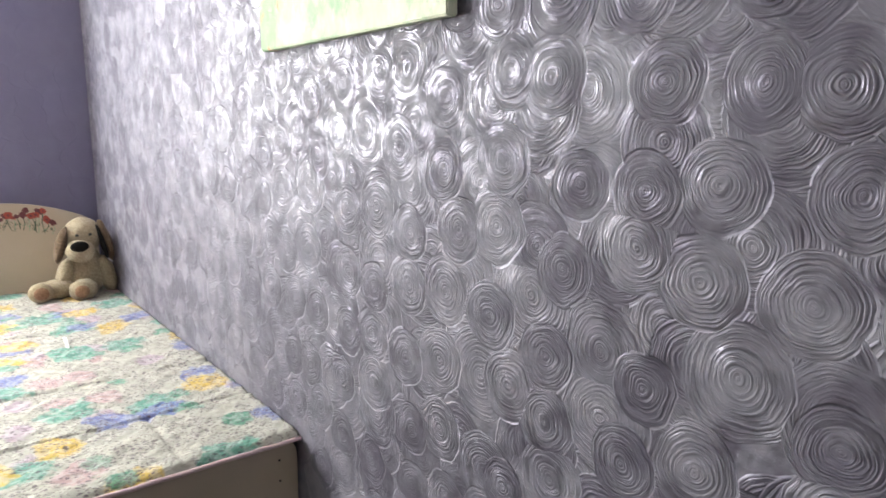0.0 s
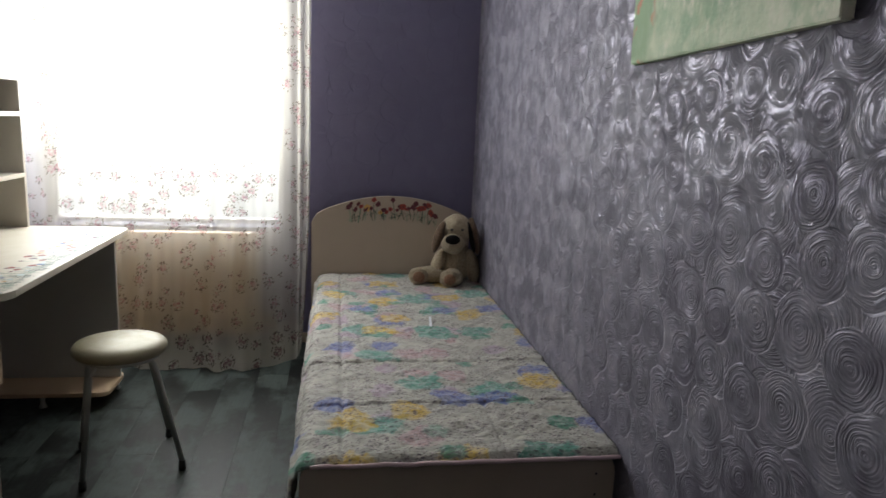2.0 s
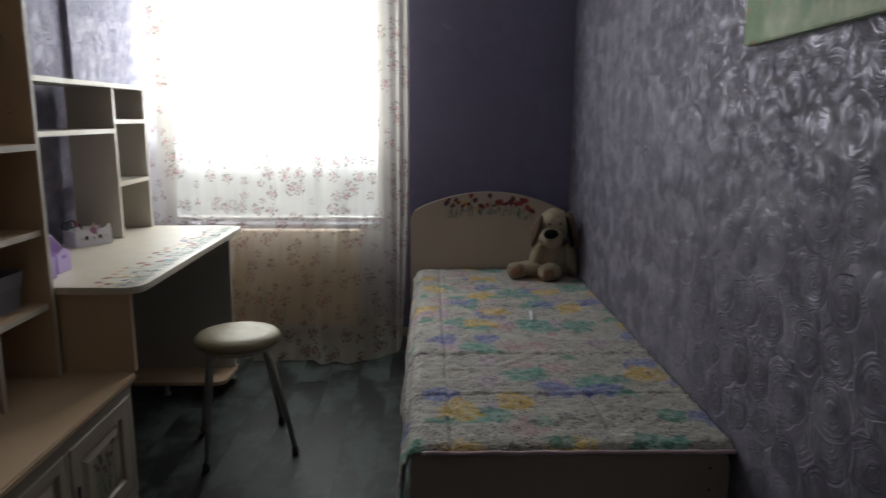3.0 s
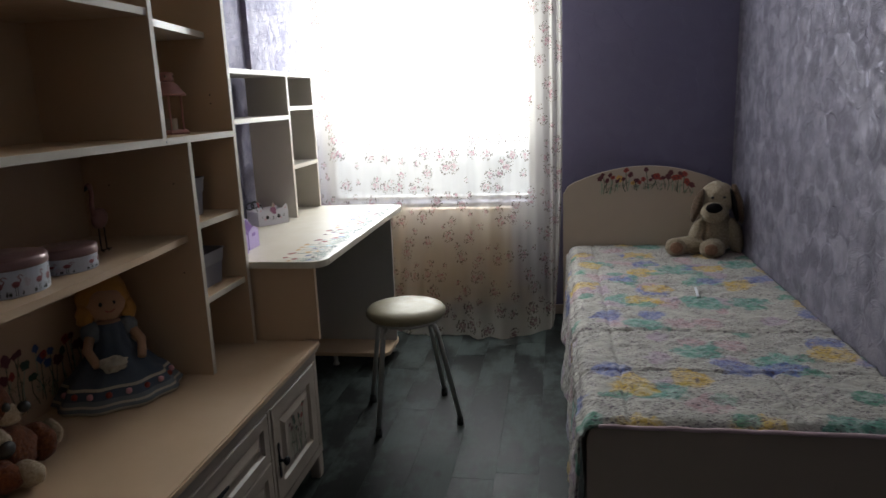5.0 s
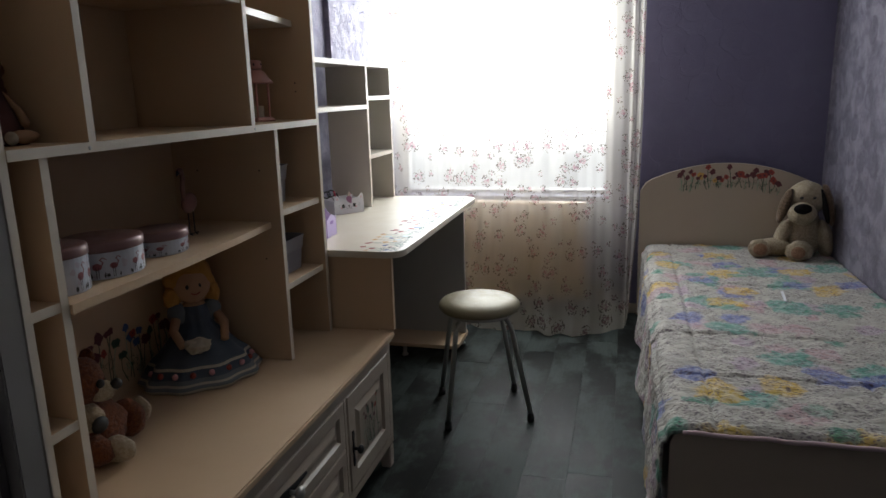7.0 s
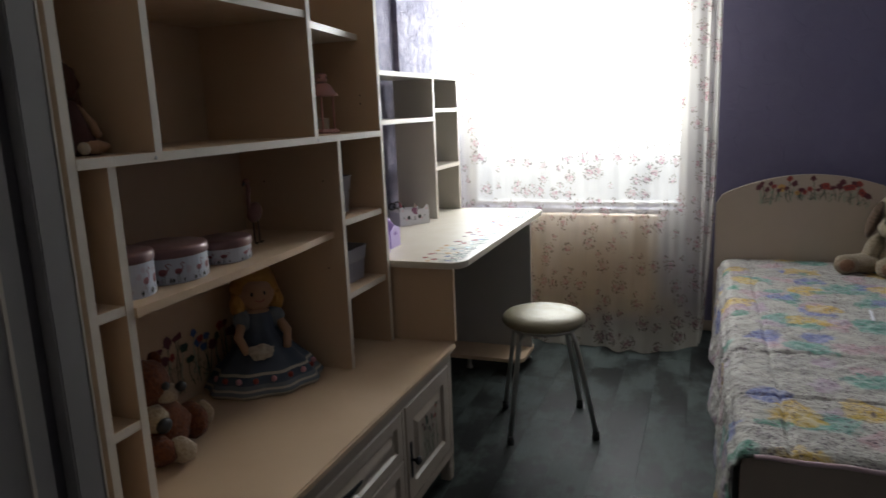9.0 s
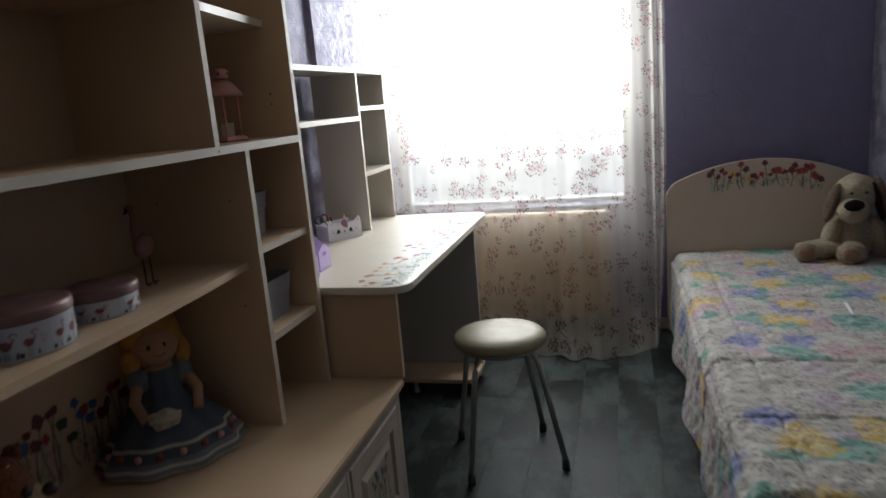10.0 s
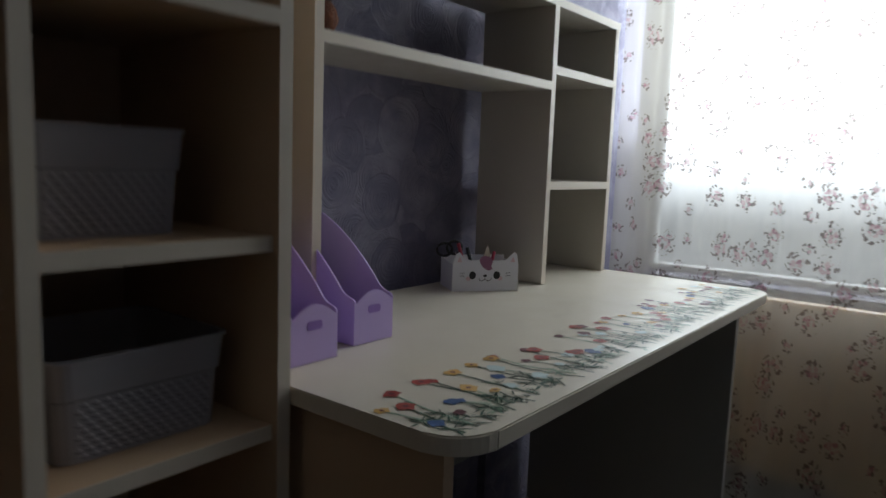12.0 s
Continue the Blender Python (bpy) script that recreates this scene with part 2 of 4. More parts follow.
M = {
    "cream": plain("cream_laminate", (0.57, 0.405, 0.265), 0.42, vary=0.04, scale=5, bump=0.0002, bscale=500),
    "desktop": plain("pale_cream_worktop", (0.66, 0.60, 0.50), 0.36, vary=0.03, scale=5, bump=0.0002, bscale=400),
    "hutch": plain("pale_shelf_board", (0.50, 0.46, 0.40), 0.42, vary=0.04),
    # cream banding made paler: light catching the front edges is in the colour
    "edge": plain("lit_edge_band", (0.60, 0.53, 0.44), 0.4, vary=0.03),
    "backing": plain("cream_hardboard", (0.55, 0.395, 0.26), 0.6, vary=0.05),
    "grey_side": plain("grey_laminate", (0.42, 0.40, 0.37), 0.5, vary=0.05),
    "chest": plain("painted_chest_front", (0.43, 0.355, 0.285), 0.38, vary=0.05, bump=0.0003, bscale=90),
    "wardrobe": plain("wardrobe_board", (0.32, 0.30, 0.28), 0.5, vary=0.04),
    "dark_gap": plain("dark_groove", (0.10, 0.09, 0.09), 0.6),
    "bed": plain("bed_board", (0.475, 0.39, 0.31), 0.45, vary=0.04),
    "mattress": plain("mattress_cloth", (0.6, 0.58, 0.55), 0.9),
    "white": plain("white_paint", (0.8, 0.8, 0.78), 0.5, vary=0.03),
    "plaster": plain("white_ceiling_plaster", (0.78, 0.78, 0.76), 0.85, vary=0.03, bump=0.0008, bscale=60),
    "plain_wall": plain("lavender_wallpaper", (0.34, 0.32, 0.34), 0.7, vary=0.06, bump=0.001, bscale=50),
    "radiator": plain("radiator_enamel", (0.62, 0.41, 0.20), 0.35, vary=0.03),
    "chrome": plain("satin_chrome_tube", (0.42, 0.41, 0.39), 0.40, 0.6, vary=0.05),
    "rubber": plain("black_rubber", (0.02, 0.02, 0.02), 0.7),
    "vinyl": plain("pearl_vinyl", (0.24, 0.205, 0.13), 0.48, 0.12, vary=0.15, bump=0.001, bscale=25),
    "iron": plain("blackened_iron", (0.04, 0.04, 0.045), 0.4, 0.8),
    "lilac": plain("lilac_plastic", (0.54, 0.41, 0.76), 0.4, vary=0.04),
    # same lilac plastic, with the shade inside the files put into the colour
    "lilac_dark": plain("lilac_plastic_shaded", (0.30, 0.17, 0.55), 0.5),
    "basket": plain("pale_grey_plastic", (0.31, 0.30, 0.33), 0.5, vary=0.04),
    "pink": plain("dusty_pink_enamel", (0.42, 0.20, 0.18), 0.4, vary=0.08),
    "print_pink": plain("flamingo_print", (0.24, 0.07, 0.085), 0.4),
    "flamingo": plain("faded_pink_wood", (0.22, 0.10, 0.08), 0.6),
    "tin_lid": plain("pink_tin_lid", (0.22, 0.12, 0.115), 0.35, 0.2, vary=0.1),
    "tin": printed_tin(),
    "card": plain("white_card", (0.74, 0.74, 0.78), 0.6, vary=0.03),
    "black_felt": plain("black_felt", (0.012, 0.010, 0.010), 0.98, Specular_IOR_Level=0.1),
    "black": plain("black_ink", (0.02, 0.02, 0.02), 0.5),
    "pink_card": plain("pink_print", (0.62, 0.30, 0.33), 0.6),
    "blush": plain("blush_print", (0.70, 0.52, 0.55), 0.6),
    "red_pen": plain("crimson_plastic", (0.40, 0.03, 0.07), 0.4),
    "skin": plain("doll_cloth_skin", (0.42, 0.25, 0.15), 0.85),
    "blonde": plain("yellow_felt_hair", (0.46, 0.24, 0.06), 0.9, bump=0.003, bscale=80),
    "denim": plain("blue_doll_dress", (0.080, 0.102, 0.135), 0.9, vary=0.3, bump=0.001),
    "pale_blue": plain("pale_blue_cloth", (0.16, 0.18, 0.20), 0.9, vary=0.1),
    "lace": plain("cream_lace", (0.46, 0.41, 0.33), 0.9, bump=0.002, bscale=150),
    "hair": plain("brown_doll_hair", (0.09, 0.03, 0.015), 0.8, bump=0.003, bscale=60),
    "brown_cloth": plain("brown_print_cloth", (0.07, 0.025, 0.022), 0.9, vary=0.3),
    "decal_red": plain("decal_red", (0.32, 0.05, 0.035), 0.45),
    "decal_wine": plain("decal_wine", (0.12, 0.025, 0.035), 0.45),
    "decal_blue": plain("decal_blue", (0.05, 0.10, 0.24), 0.45),
    "decal_ochre": plain("decal_ochre", (0.60, 0.36, 0.11), 0.45),
    "decal_green": plain("decal_green", (0.04, 0.08, 0.05), 0.45),
    "decal_sage": plain("decal_sage", (0.26, 0.36, 0.26), 0.45),
    "decal_pale": plain("decal_pale", (0.52, 0.62, 0.62), 0.40),
    "dog": fur("beige_fur", (0.28, 0.215, 0.14), (0.42, 0.345, 0.245)),
    "dog_paw": fur("tan_fur", (0.22, 0.11, 0.06), (0.32, 0.18, 0.11)),
    "dog_ear": fur("brown_fur", (0.07, 0.04, 0.02), (0.15, 0.09, 0.055)),
    "fox": fur("rust_fur", (0.105, 0.026, 0.007), (0.21, 0.058, 0.015)),
    "fox_white": fur("white_fur", (0.38, 0.29, 0.19), (0.52, 0.43, 0.31)),
    "bedspread": patterned_bedspread(),
    "curtain": sheer_curtain(),
    "floor": floor_laminate(),
    "canvas": canvas_paint(),
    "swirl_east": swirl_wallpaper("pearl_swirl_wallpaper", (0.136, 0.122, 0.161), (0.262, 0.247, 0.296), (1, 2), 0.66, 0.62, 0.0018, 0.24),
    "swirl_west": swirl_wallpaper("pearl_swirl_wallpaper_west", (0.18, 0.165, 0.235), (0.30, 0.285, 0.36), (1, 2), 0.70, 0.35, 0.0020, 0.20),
    "purple": swirl_wallpaper("purple_swirl_wallpaper", (0.160, 0.146, 0.235), (0.170, 0.156, 0.246), (0, 2), 0.55, 0.0, 0.0007, 0.04),
}
glass = Mat("window_glass", (1, 1, 1), 0.02)
glass.set("Transmission Weight", 1.0)
M["glass"] = glass.m


# ---- mesh helpers ----
def thing(name, at, label, category, group=""):
    """The Empty at a thing's base that holds its parts."""
    e = new(name)
    e.empty_display_size = 0.05
    e.location = at
    return tagged(e, label, category, group)


def finish(name, bm, mats, smooth):
    bmesh.ops.recalc_face_normals(bm, faces=bm.faces)
    me = bpy.data.meshes.new(name)
    bm.to_mesh(me)
    bm.free()
    for m in mats if isinstance(mats, (list, tuple)) else [mats]:
        me.materials.append(M[m])
    for p in me.polygons:
        p.use_smooth = smooth
    return me


def part(name, bm, mats, parent=None, label="", smooth=False, kind=""):
    """One mesh object, in world metres, under its thing."""
    ob = new(name, finish(name, bm, mats, smooth))
    if parent is not None:
        ob.parent = parent
        bpy.context.view_layer.update()
        ob.matrix_parent_inverse = parent.matrix_world.inverted()
    return tagged(ob, label, kind=kind)


def box(bm, x0, x1, y0, y1, z0, z1, bev=0.0, mi=0):
    vs = [bm.verts.new(p) for p in [(x, y, z) for x in (x0, x1) for y in (y0, y1) for z in (z0, z1)]]
    fs = [bm.faces.new([vs[i] for i in q]) for q in ((0, 1, 3, 2), (4, 6, 7, 5), (0, 4, 5, 1), (2, 3, 7, 6), (0, 2, 6, 4), (1, 5, 7, 3))]
    for f in fs:
        f.material_index = mi
    if bev:
        es = list({e for f in fs for e in f.edges})
        r = bmesh.ops.bevel(bm, geom=es, offset=bev, segments=2, affect="EDGES", clamp_overlap=True)
        for f in r["faces"]:
            f.material_index = mi
    return bm


def one_box(*a, **k):
    return box(bmesh.new(), *a, **k)


def prism(bm, pts, axis, a, b, mi=0, bev=0.0):
    """A slab: an outline of points (u, v) drawn out from a to b along an axis."""
    def at(u, v, w):
        return {"x": (w, u, v), "y": (u, w, v), "z": (u, v, w)}[axis]
    lo = [bm.verts.new(at(u, v, a)) for u, v in pts]
    hi = [bm.verts.new(at(u, v, b)) for u, v in pts]
    n = len(pts)
    fs = [bm.faces.new(lo[::-1]), bm.faces.new(hi)] + [bm.faces.new((lo[i], lo[(i + 1) % n], hi[(i + 1) % n], hi[i])) for i in range(n)]
    for f in fs:
        f.material_index = mi
    if bev:
        es = [e for f in fs[:2] for e in f.edges]
        r = bmesh.ops.bevel(bm, geom=es, offset=bev, segments=2, affect="EDGES", clamp_overlap=True)
        for f in r["faces"]:
            f.material_index = mi
    return bm


def rounded(x0, x1, y0, y1, r, corners="abcd", n=7):
    """An outline, counter-clockwise, with the corners named rounded: a (x0,y0), b (x1,y0), c (x1,y1), d (x0,y1)."""
    out = []
    for c, cx, cy, sx, sy, a0 in (("a", x0, y0, 1, 1, 180), ("b", x1, y0, -1, 1, 270), ("c", x1, y1, -1, -1, 0), ("d", x0, y1, 1, -1, 90)):
        if c in corners:
            for i in range(n + 1):
                a = radians(a0 + 90 * i / n)
                out.append((cx + sx * r + r * math.cos(a), cy + sy * r + r * math.sin(a)))
        else:
            out.append((cx, cy))
    return out


def lathe(bm, profile, at, n=32, sx=1.0, sy=1.0, mi=0):
    """A turned shape: profile of (radius, height) from bottom to top."""
    rings = []
    for r, z in profile:
        if r < 1e-5:
            rings.append([bm.verts.new((at[0], at[1], at[2] + z))])
        else:
            rings.append([bm.verts.new((at[0] + sx * r * math.cos(2 * math.pi * i / n), at[1] + sy * r * math.sin(2 * math.pi * i / n), at[2] + z)) for i in range(n)])
    for a, b in zip(rings, rings[1:]):
        for i in range(n):
            q = [a[i % len(a)], a[(i + 1) % len(a)], b[(i + 1) % len(b)], b[i % len(b)]]
            q = list(dict.fromkeys(q))
            if len(q) > 2:
                bm.faces.new(q).material_index = mi
    for ring in (rings[0], rings[-1]):
        if len(ring) > 1:
            bm.faces.new(ring).material_index = mi
    return bm


def tube(bm, path, r, n=10, mi=0, r2=None):
    """A round bar along points."""
    pts = [Vector(p) for p in path]
    rings = []
    up = Vector((0.13, 0.31, 0.94))
    for i, p in enumerate(pts):
        d = (pts[min(i + 1, len(pts) - 1)] - pts[max(i - 1, 0)]).normalized()
        u = d.cross(up).normalized() if abs(d.dot(up)) < 0.97 else d.cross(Vector((1, 0, 0))).normalized()
        w = d.cross(u)
        rr = r + ((r2 if r2 is not None else r) - r) * i / max(1, len(pts) - 1)
        rings.append([bm.verts.new(p + rr * (u * math.cos(2 * math.pi * k / n) + w * math.sin(2 * math.pi * k / n))) for k in range(n)])
    for a, b in zip(rings, rings[1:]):
        for k in range(n):
            bm.faces.new((a[k], a[(k + 1) % n], b[(k + 1) % n], b[k])).material_index = mi
    for e in (rings[0], rings[-1]):
        bm.faces.new(e).material_index = mi
    return bm


def blob(bm, at, size, turn=(0, 0, 0), lumps=0.0, mi=0, sub=4):
    """A soft rounded body: an ellipsoid with slight lumps."""
    m = Matrix.LocRotScale(at, Euler([radians(a) for a in turn]), size)
    r = bmesh.ops.create_icosphere(bm, subdivisions=sub, radius=1.0)
    for v in r["verts"]:
        if lumps:
            v.co *= 1 + lumps * noise.noise(v.co * 2.2 + Vector(at) * 7) + lumps * 0.35 * noise.noise(v.co * 9 + Vector(at) * 3)
        v.co = m @ v.co
    for f in {f for v in r["verts"] for f in v.link_faces}:
        f.material_index = mi
    return bm


# ---- flower stickers ----
STICKER = ["decal_red", "decal_wine", "decal_blue", "decal_ochre", "decal_green", "decal_sage", "decal_pale"]


def sticker_meadow(name, parent, place, length, height, count, seed, heads=0.018, bloom=1.0, kinds=(0, 0, 0, 1, 1, 1, 1, 3), low_top=0.5, label="", leaf=1.0):
    """Thin printed flowers: place(u, v) gives the world point, u along the strip and v from the stems' foot to the heads."""
    rng = random.Random(seed)
    bm = bmesh.new()

    def face(pts, mi, lift):
        try:
            bm.faces.new([bm.verts.new(place(u, v, lift)) for u, v in pts]).material_index = mi
        except ValueError:
            pass

    for i in range(count):
        u = length * (i + 0.5) / count + rng.uniform(-0.3, 0.3) * length / count
        top = height * rng.uniform(low_top, 0.98)
        foot = u + rng.uniform(-0.12, 0.12) * height
        low = height * rng.uniform(0.0, 0.12)
        lift = 0.0006 + 0.00005 * (i % 6)
        w = heads * 0.036
        bend = rng.uniform(-0.1, 0.1) * height
        mid = ((u + foot) / 2 + bend, (top + low) / 2)
        for a, b in (((foot, low), mid), (mid, (u, top))):
            face([(a[0] - w, a[1]), (a[0] + w, a[1]), (b[0] + w, b[1]), (b[0] - w, b[1])], 4 if i % 3 else 5, lift)
        for j in range(rng.choice((1, 2, 2))):
            q = rng.uniform(0.1, 0.55)
            cx, cy = foot + (u - foot) * q, low + (top - low) * q
            mi = rng.choice((4, 4, 4, 5))
            for s in range(6):
                a = rng.uniform(0, 2 * math.pi)
                r = leaf * heads * rng.uniform(0.3, 0.65)
                c, d = math.cos(a), math.sin(a)
                face([(cx - d * r * 0.05, cy + c * r * 0.07), (cx + c * r * 0.5 + d * r * 0.065, cy + d * r * 0.5 - c * r * 0.065), (cx + c * r, cy + d * r), (cx + c * r * 0.5 - d * r * 0.065, cy + d * r * 0.5 + c * r * 0.065)], mi, lift + 0.0001)
        kind = rng.choice(kinds)
        r0 = bloom * heads * rng.uniform(0.17, 0.30)
        sq = rng.uniform(0.75, 1.1)
        n = 14
        face([(u + r0 * (1 + 0.22 * math.cos(5 * 2 * math.pi * k / n + i)) * math.cos(2 * math.pi * k / n), top + sq * r0 * (1 + 0.22 * math.sin(4 * 2 * math.pi * k / n + i)) * math.sin(2 * math.pi * k / n)) for k in range(n)], kind, lift + 0.0003)
        if kind in (0, 3):
            face([(u + r0 * 0.3 * math.cos(2 * math.pi * k / 8), top + r0 * 0.3 * math.sin(2 * math.pi * k / 8)) for k in range(8)], 1, lift + 0.0005)
    return part(name, bm, STICKER, parent, label, kind="stuff")


# ---- structure ----
def wall(name, x0, x1, y0, y1, z0, z1, mat, label):
    ob = part(name, one_box(x0, x1, y0, y1, z0, z1), mat, None, label, kind="structure")
    return ob


subfloor = part("floor", one_box(X_WEST - 0.2, X_EAST + 0.2, Y_SOUTH - 0.2, Y_NORTH + 0.2, -0.2, -0.009), "dark_gap", None, "grey-green oak laminate floor of narrow planks", kind="structure")
wall("ceiling", X_WEST - 0.2, X_EAST + 0.2, Y_SOUTH - 0.2, Y_NORTH + 0.3, Z_TOP, Z_TOP + 0.15, "plaster", "plain white plaster ceiling")
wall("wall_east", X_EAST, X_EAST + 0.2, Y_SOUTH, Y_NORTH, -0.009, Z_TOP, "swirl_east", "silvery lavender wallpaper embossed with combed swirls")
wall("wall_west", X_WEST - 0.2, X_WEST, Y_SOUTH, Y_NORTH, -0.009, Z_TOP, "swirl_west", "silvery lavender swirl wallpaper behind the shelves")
wall("wall_west_riser", X_WEST, X_WEST + 0.024, 3.31, 3.99, -0.009, Z_TOP, "swirl_west", "slightly proud strip of wall beside the window")
wall("wall_south", X_WEST - 0.2, X_EAST + 0.2, Y_SOUTH - 0.2, Y_SOUTH, -0.009, Z_TOP, "plain_wall", "plain lavender papered wall")
bm = bmesh.new()
N0, N1 = Y_NORTH, Y_NORTH + 0.3
box(bm, X_WEST - 0.2, WIN_X0, N0, N1, -0.009, Z_TOP)
box(bm, WIN_X1, X_EAST + 0.2, N0, N1, -0.009, Z_TOP)
box(bm, WIN_X0, WIN_X1, N0, N1, -0.009, WIN_Z0)
box(bm, WIN_X0, WIN_X1, N0, N1, WIN_Z1, Z_TOP)
part("wall_north", bm, "purple", None, "deep purple papered wall round the window", kind="structure")

# the window with its frame, sill and panes
win = thing("window_1", ((WIN_X0 + WIN_X1) / 2, Y_NORTH + 0.15, WIN_Z0), "white-framed window in bright daylight behind sheer curtains", "window")
win["kind"] = "structure"
bm = bmesh.new()
fy0, fy1 = Y_NORTH + 0.14, Y_NORTH + 0.20
FR = 0.045
for x0, x1, z0, z1 in ((WIN_X0, WIN_X0 + FR, WIN_Z0, WIN_Z1), (WIN_X1 - FR, WIN_X1, WIN_Z0, WIN_Z1), (WIN_X0 + FR, WIN_X1 - FR, WIN_Z0, WIN_Z0 + 0.02), (WIN_X0 + FR, WIN_X1 - FR, WIN_Z1 - FR, WIN_Z1)):
    box(bm, x0, x1, fy0, fy1, z0, z1, 0.004)
part("window_frame", bm, "white", win)
pane = part("pane", one_box(WIN_X0 + FR, WIN_X1 - FR, fy0 + 0.025, fy0 + 0.031, WIN_Z0 + 0.02, WIN_Z1 - FR), "glass", win)
pane.visible_shadow = False

# the bright sky outside, an added glowing sheet
glow = Mat("overcast_sky_glow", (0, 0, 0), 1.0)
glow.set("Emission Color", glow.mix(glow.noise(glow.co(), 0.3, 2), (0.86, 0.94, 1.0), (0.95, 0.98, 1.0)))
height = glow.node("SeparateXYZ", 2, Vector=glow.co())
# glow weakens downwards so the window's brightness fades out above the radiator
glow.set("Emission Strength", glow.step(height, 0.60, 1.35, 0.95, 8.0))
M["sky_glow"] = glow.m
part("backdrop", one_box(-6.0, 5.0, 7.0, 7.02, -2.0, 7.0), "sky_glow", None, "plain glowing sky backdrop, dimmed low down to soften the window's lower edge", kind="structure")

# baseboards
for nm, a in (("baseboard", (X_EAST - 0.014, X_EAST, Y_SOUTH, Y_NORTH - 0.014)), ("baseboard", (0.0, X_EAST - 0.014, Y_NORTH - 0.014, Y_NORTH))):
    part(nm, one_box(*a, 0.0, 0.055, 0.002), "chest", None, "narrow grey skirting board", kind="structure")


# ---- radiator under the window ----
rad = thing("radiator", (-0.45, 4.13, 0.10), "cream enamelled steel radiator under the window behind the curtain", "radiator")
bm = bmesh.new()
box(bm, -1.04, -0.042, 4.062, 4.118, 0.10, 0.645, 0.008)
for i in range(24):
    x = -1.025 + i * 0.041
    box(bm, x, x + 0.024, 4.055, 4.064, 0.13, 0.615, 0.003)
part("panel", bm, "radiator", rad)
part("bracket", one_box(-0.75, -0.72, 4.118, Y_NORTH - 0.001, 0.25, 0.5), "white", rad)
part("bracket", one_box(-0.17, -0.14, 4.118, Y_NORTH - 0.001, 0.25, 0.5), "white", rad)
part("pipe", tube(bmesh.new(), [(-0.042, 4.10, 0.17), (0.02, 4.10, 0.17), (0.04, 4.11, 0.15), (0.04, 4.11, 0.0)], 0.011, 12), "radiator", rad, smooth=True)


# ---- curtain ----
def curtain(x0, x1, y, z1):
    """A gathered sheer panel from the rail to the floor, its hem lying in soft scallops."""
    bm = bmesh.new()
    layer = bm.loops.layers.uv.new("uv")
    nx, nz = 260, 70
    rows = []
    for j in range(nz + 1):
        h = j / nz
        row = []
        for i in range(nx + 1):
            s = i / nx
            x = x0 + (x1 - x0) * s
            deep = 0.015 + 0.012 * noise.noise(Vector((s * 5, 0, 2)))
            fold = deep * math.sin(2 * math.pi * (s * 6.0 + 0.9 * noise.noise(Vector((s * 4, 0, 5)))) + 0.5 * (1 - h) * noise.noise(Vector((s * 7, h * 2, 0))))
            fold += 0.0015 * math.sin(2 * math.pi * (s * 27 + 0.3 * h)) + 0.02 * (1 - h) ** 2 * noise.noise(Vector((s * 9, h * 3, 8)))
            edge = max(0.0, (s - 0.955) / 0.045)
            fold += 0.028 * math.sin(edge * 9.4)
            x -= 0.045 * edge * max(0.0, (0.45 - h) / 0.45) ** 2
            foot = 0.003 + 0.006 * abs(math.sin(math.pi * (s * 4.6 + 0.25))) + 0.02 * max(0, s - 0.9) * 10
            z = foot + (z1 - foot) * h
            reach = 0.15 + 0.09 * s / 0.75 if s < 0.75 else 0.24 * max(0.0, 1 - ((s - 0.75) / 0.25) ** 2)
            reach += 0.016 * math.sin(s * 29) + 0.010 * math.sin(s * 67)
            spread = reach * max(0.0, (0.30 - h) / 0.30) ** 1.5
            row.append((bm.verts.new((x, y + fold - spread, z)), (s * (x1 - x0) * 1.18, z)))
        rows.append(row)
    for a, b in zip(rows, rows[1:]):
        for i in range(nx):
            q = (a[i], a[i + 1], b[i + 1], b[i])
            f = bm.faces.new([v for v, _ in q])
            for loop, (_, uv) in zip(f.loops, q):
                loop[layer].uv = uv
    return bm


cur = thing("curtain", (-0.45, 3.97, 0.0), "sheer floor-length curtain printed with small brown and pink flower sprigs", "curtain")
part("curtain_cloth", curtain(-1.125, 0.235, 3.975, 2.42), "curtain", cur, smooth=True)
part("curtain_rail", one_box(-1.135, 0.7, 3.95, 4.0, 2.42, 2.45, 0.004), "white", cur)
part("rail_hanger", one_box(-0.5, -0.46, 3.965, 3.985, 2.45, Z_TOP - 0.001), "white", cur)

# ---- bed ----
bed = thing("bed", (0.69, 3.03, 0.0), "cream single bed with an arched headboard painted with poppies", "bed")
HX0, HX1, HY = 0.238, 1.105, 4.10


def arch_z(x):
    u = (x - (HX0 + HX1) / 2) / ((HX1 - HX0) / 2)
    return 0.742 + 0.112 * (1 - u * u) if abs(u) < 1 else 0.742


pts = [(HX0, 0.02), (HX1, 0.02)]
for i in range(33):
    x = HX1 - (HX1 - HX0) * i / 32
    e = min(x - HX0, HX1 - x)
    pts.append((x, arch_z(x) - (0.035 * (1 - e / 0.04) ** 2 if e < 0.04 else 0)))
headboard = part("headboard", prism(bmesh.new(), pts, "y", HY, HY + 0.025, bev=0.003), "bed", bed)
sticker_meadow("flower_print", headboard, lambda u, v, d: Vector((0.425 + u, HY - d, arch_z(0.425 + u) - 0.132 + v)), 0.49, 0.125, 28, 5, 0.050, 1.25, low_top=0.36, leaf=0.6, label="painted poppies and leaves")
foot_pts = rounded(0.285, 1.125, 0.03, 0.412, 0.05, "cd", 6)
footboard = part("footboard", prism(bmesh.new(), foot_pts, "y", 1.972, 1.994, bev=0.002), "bed", bed)
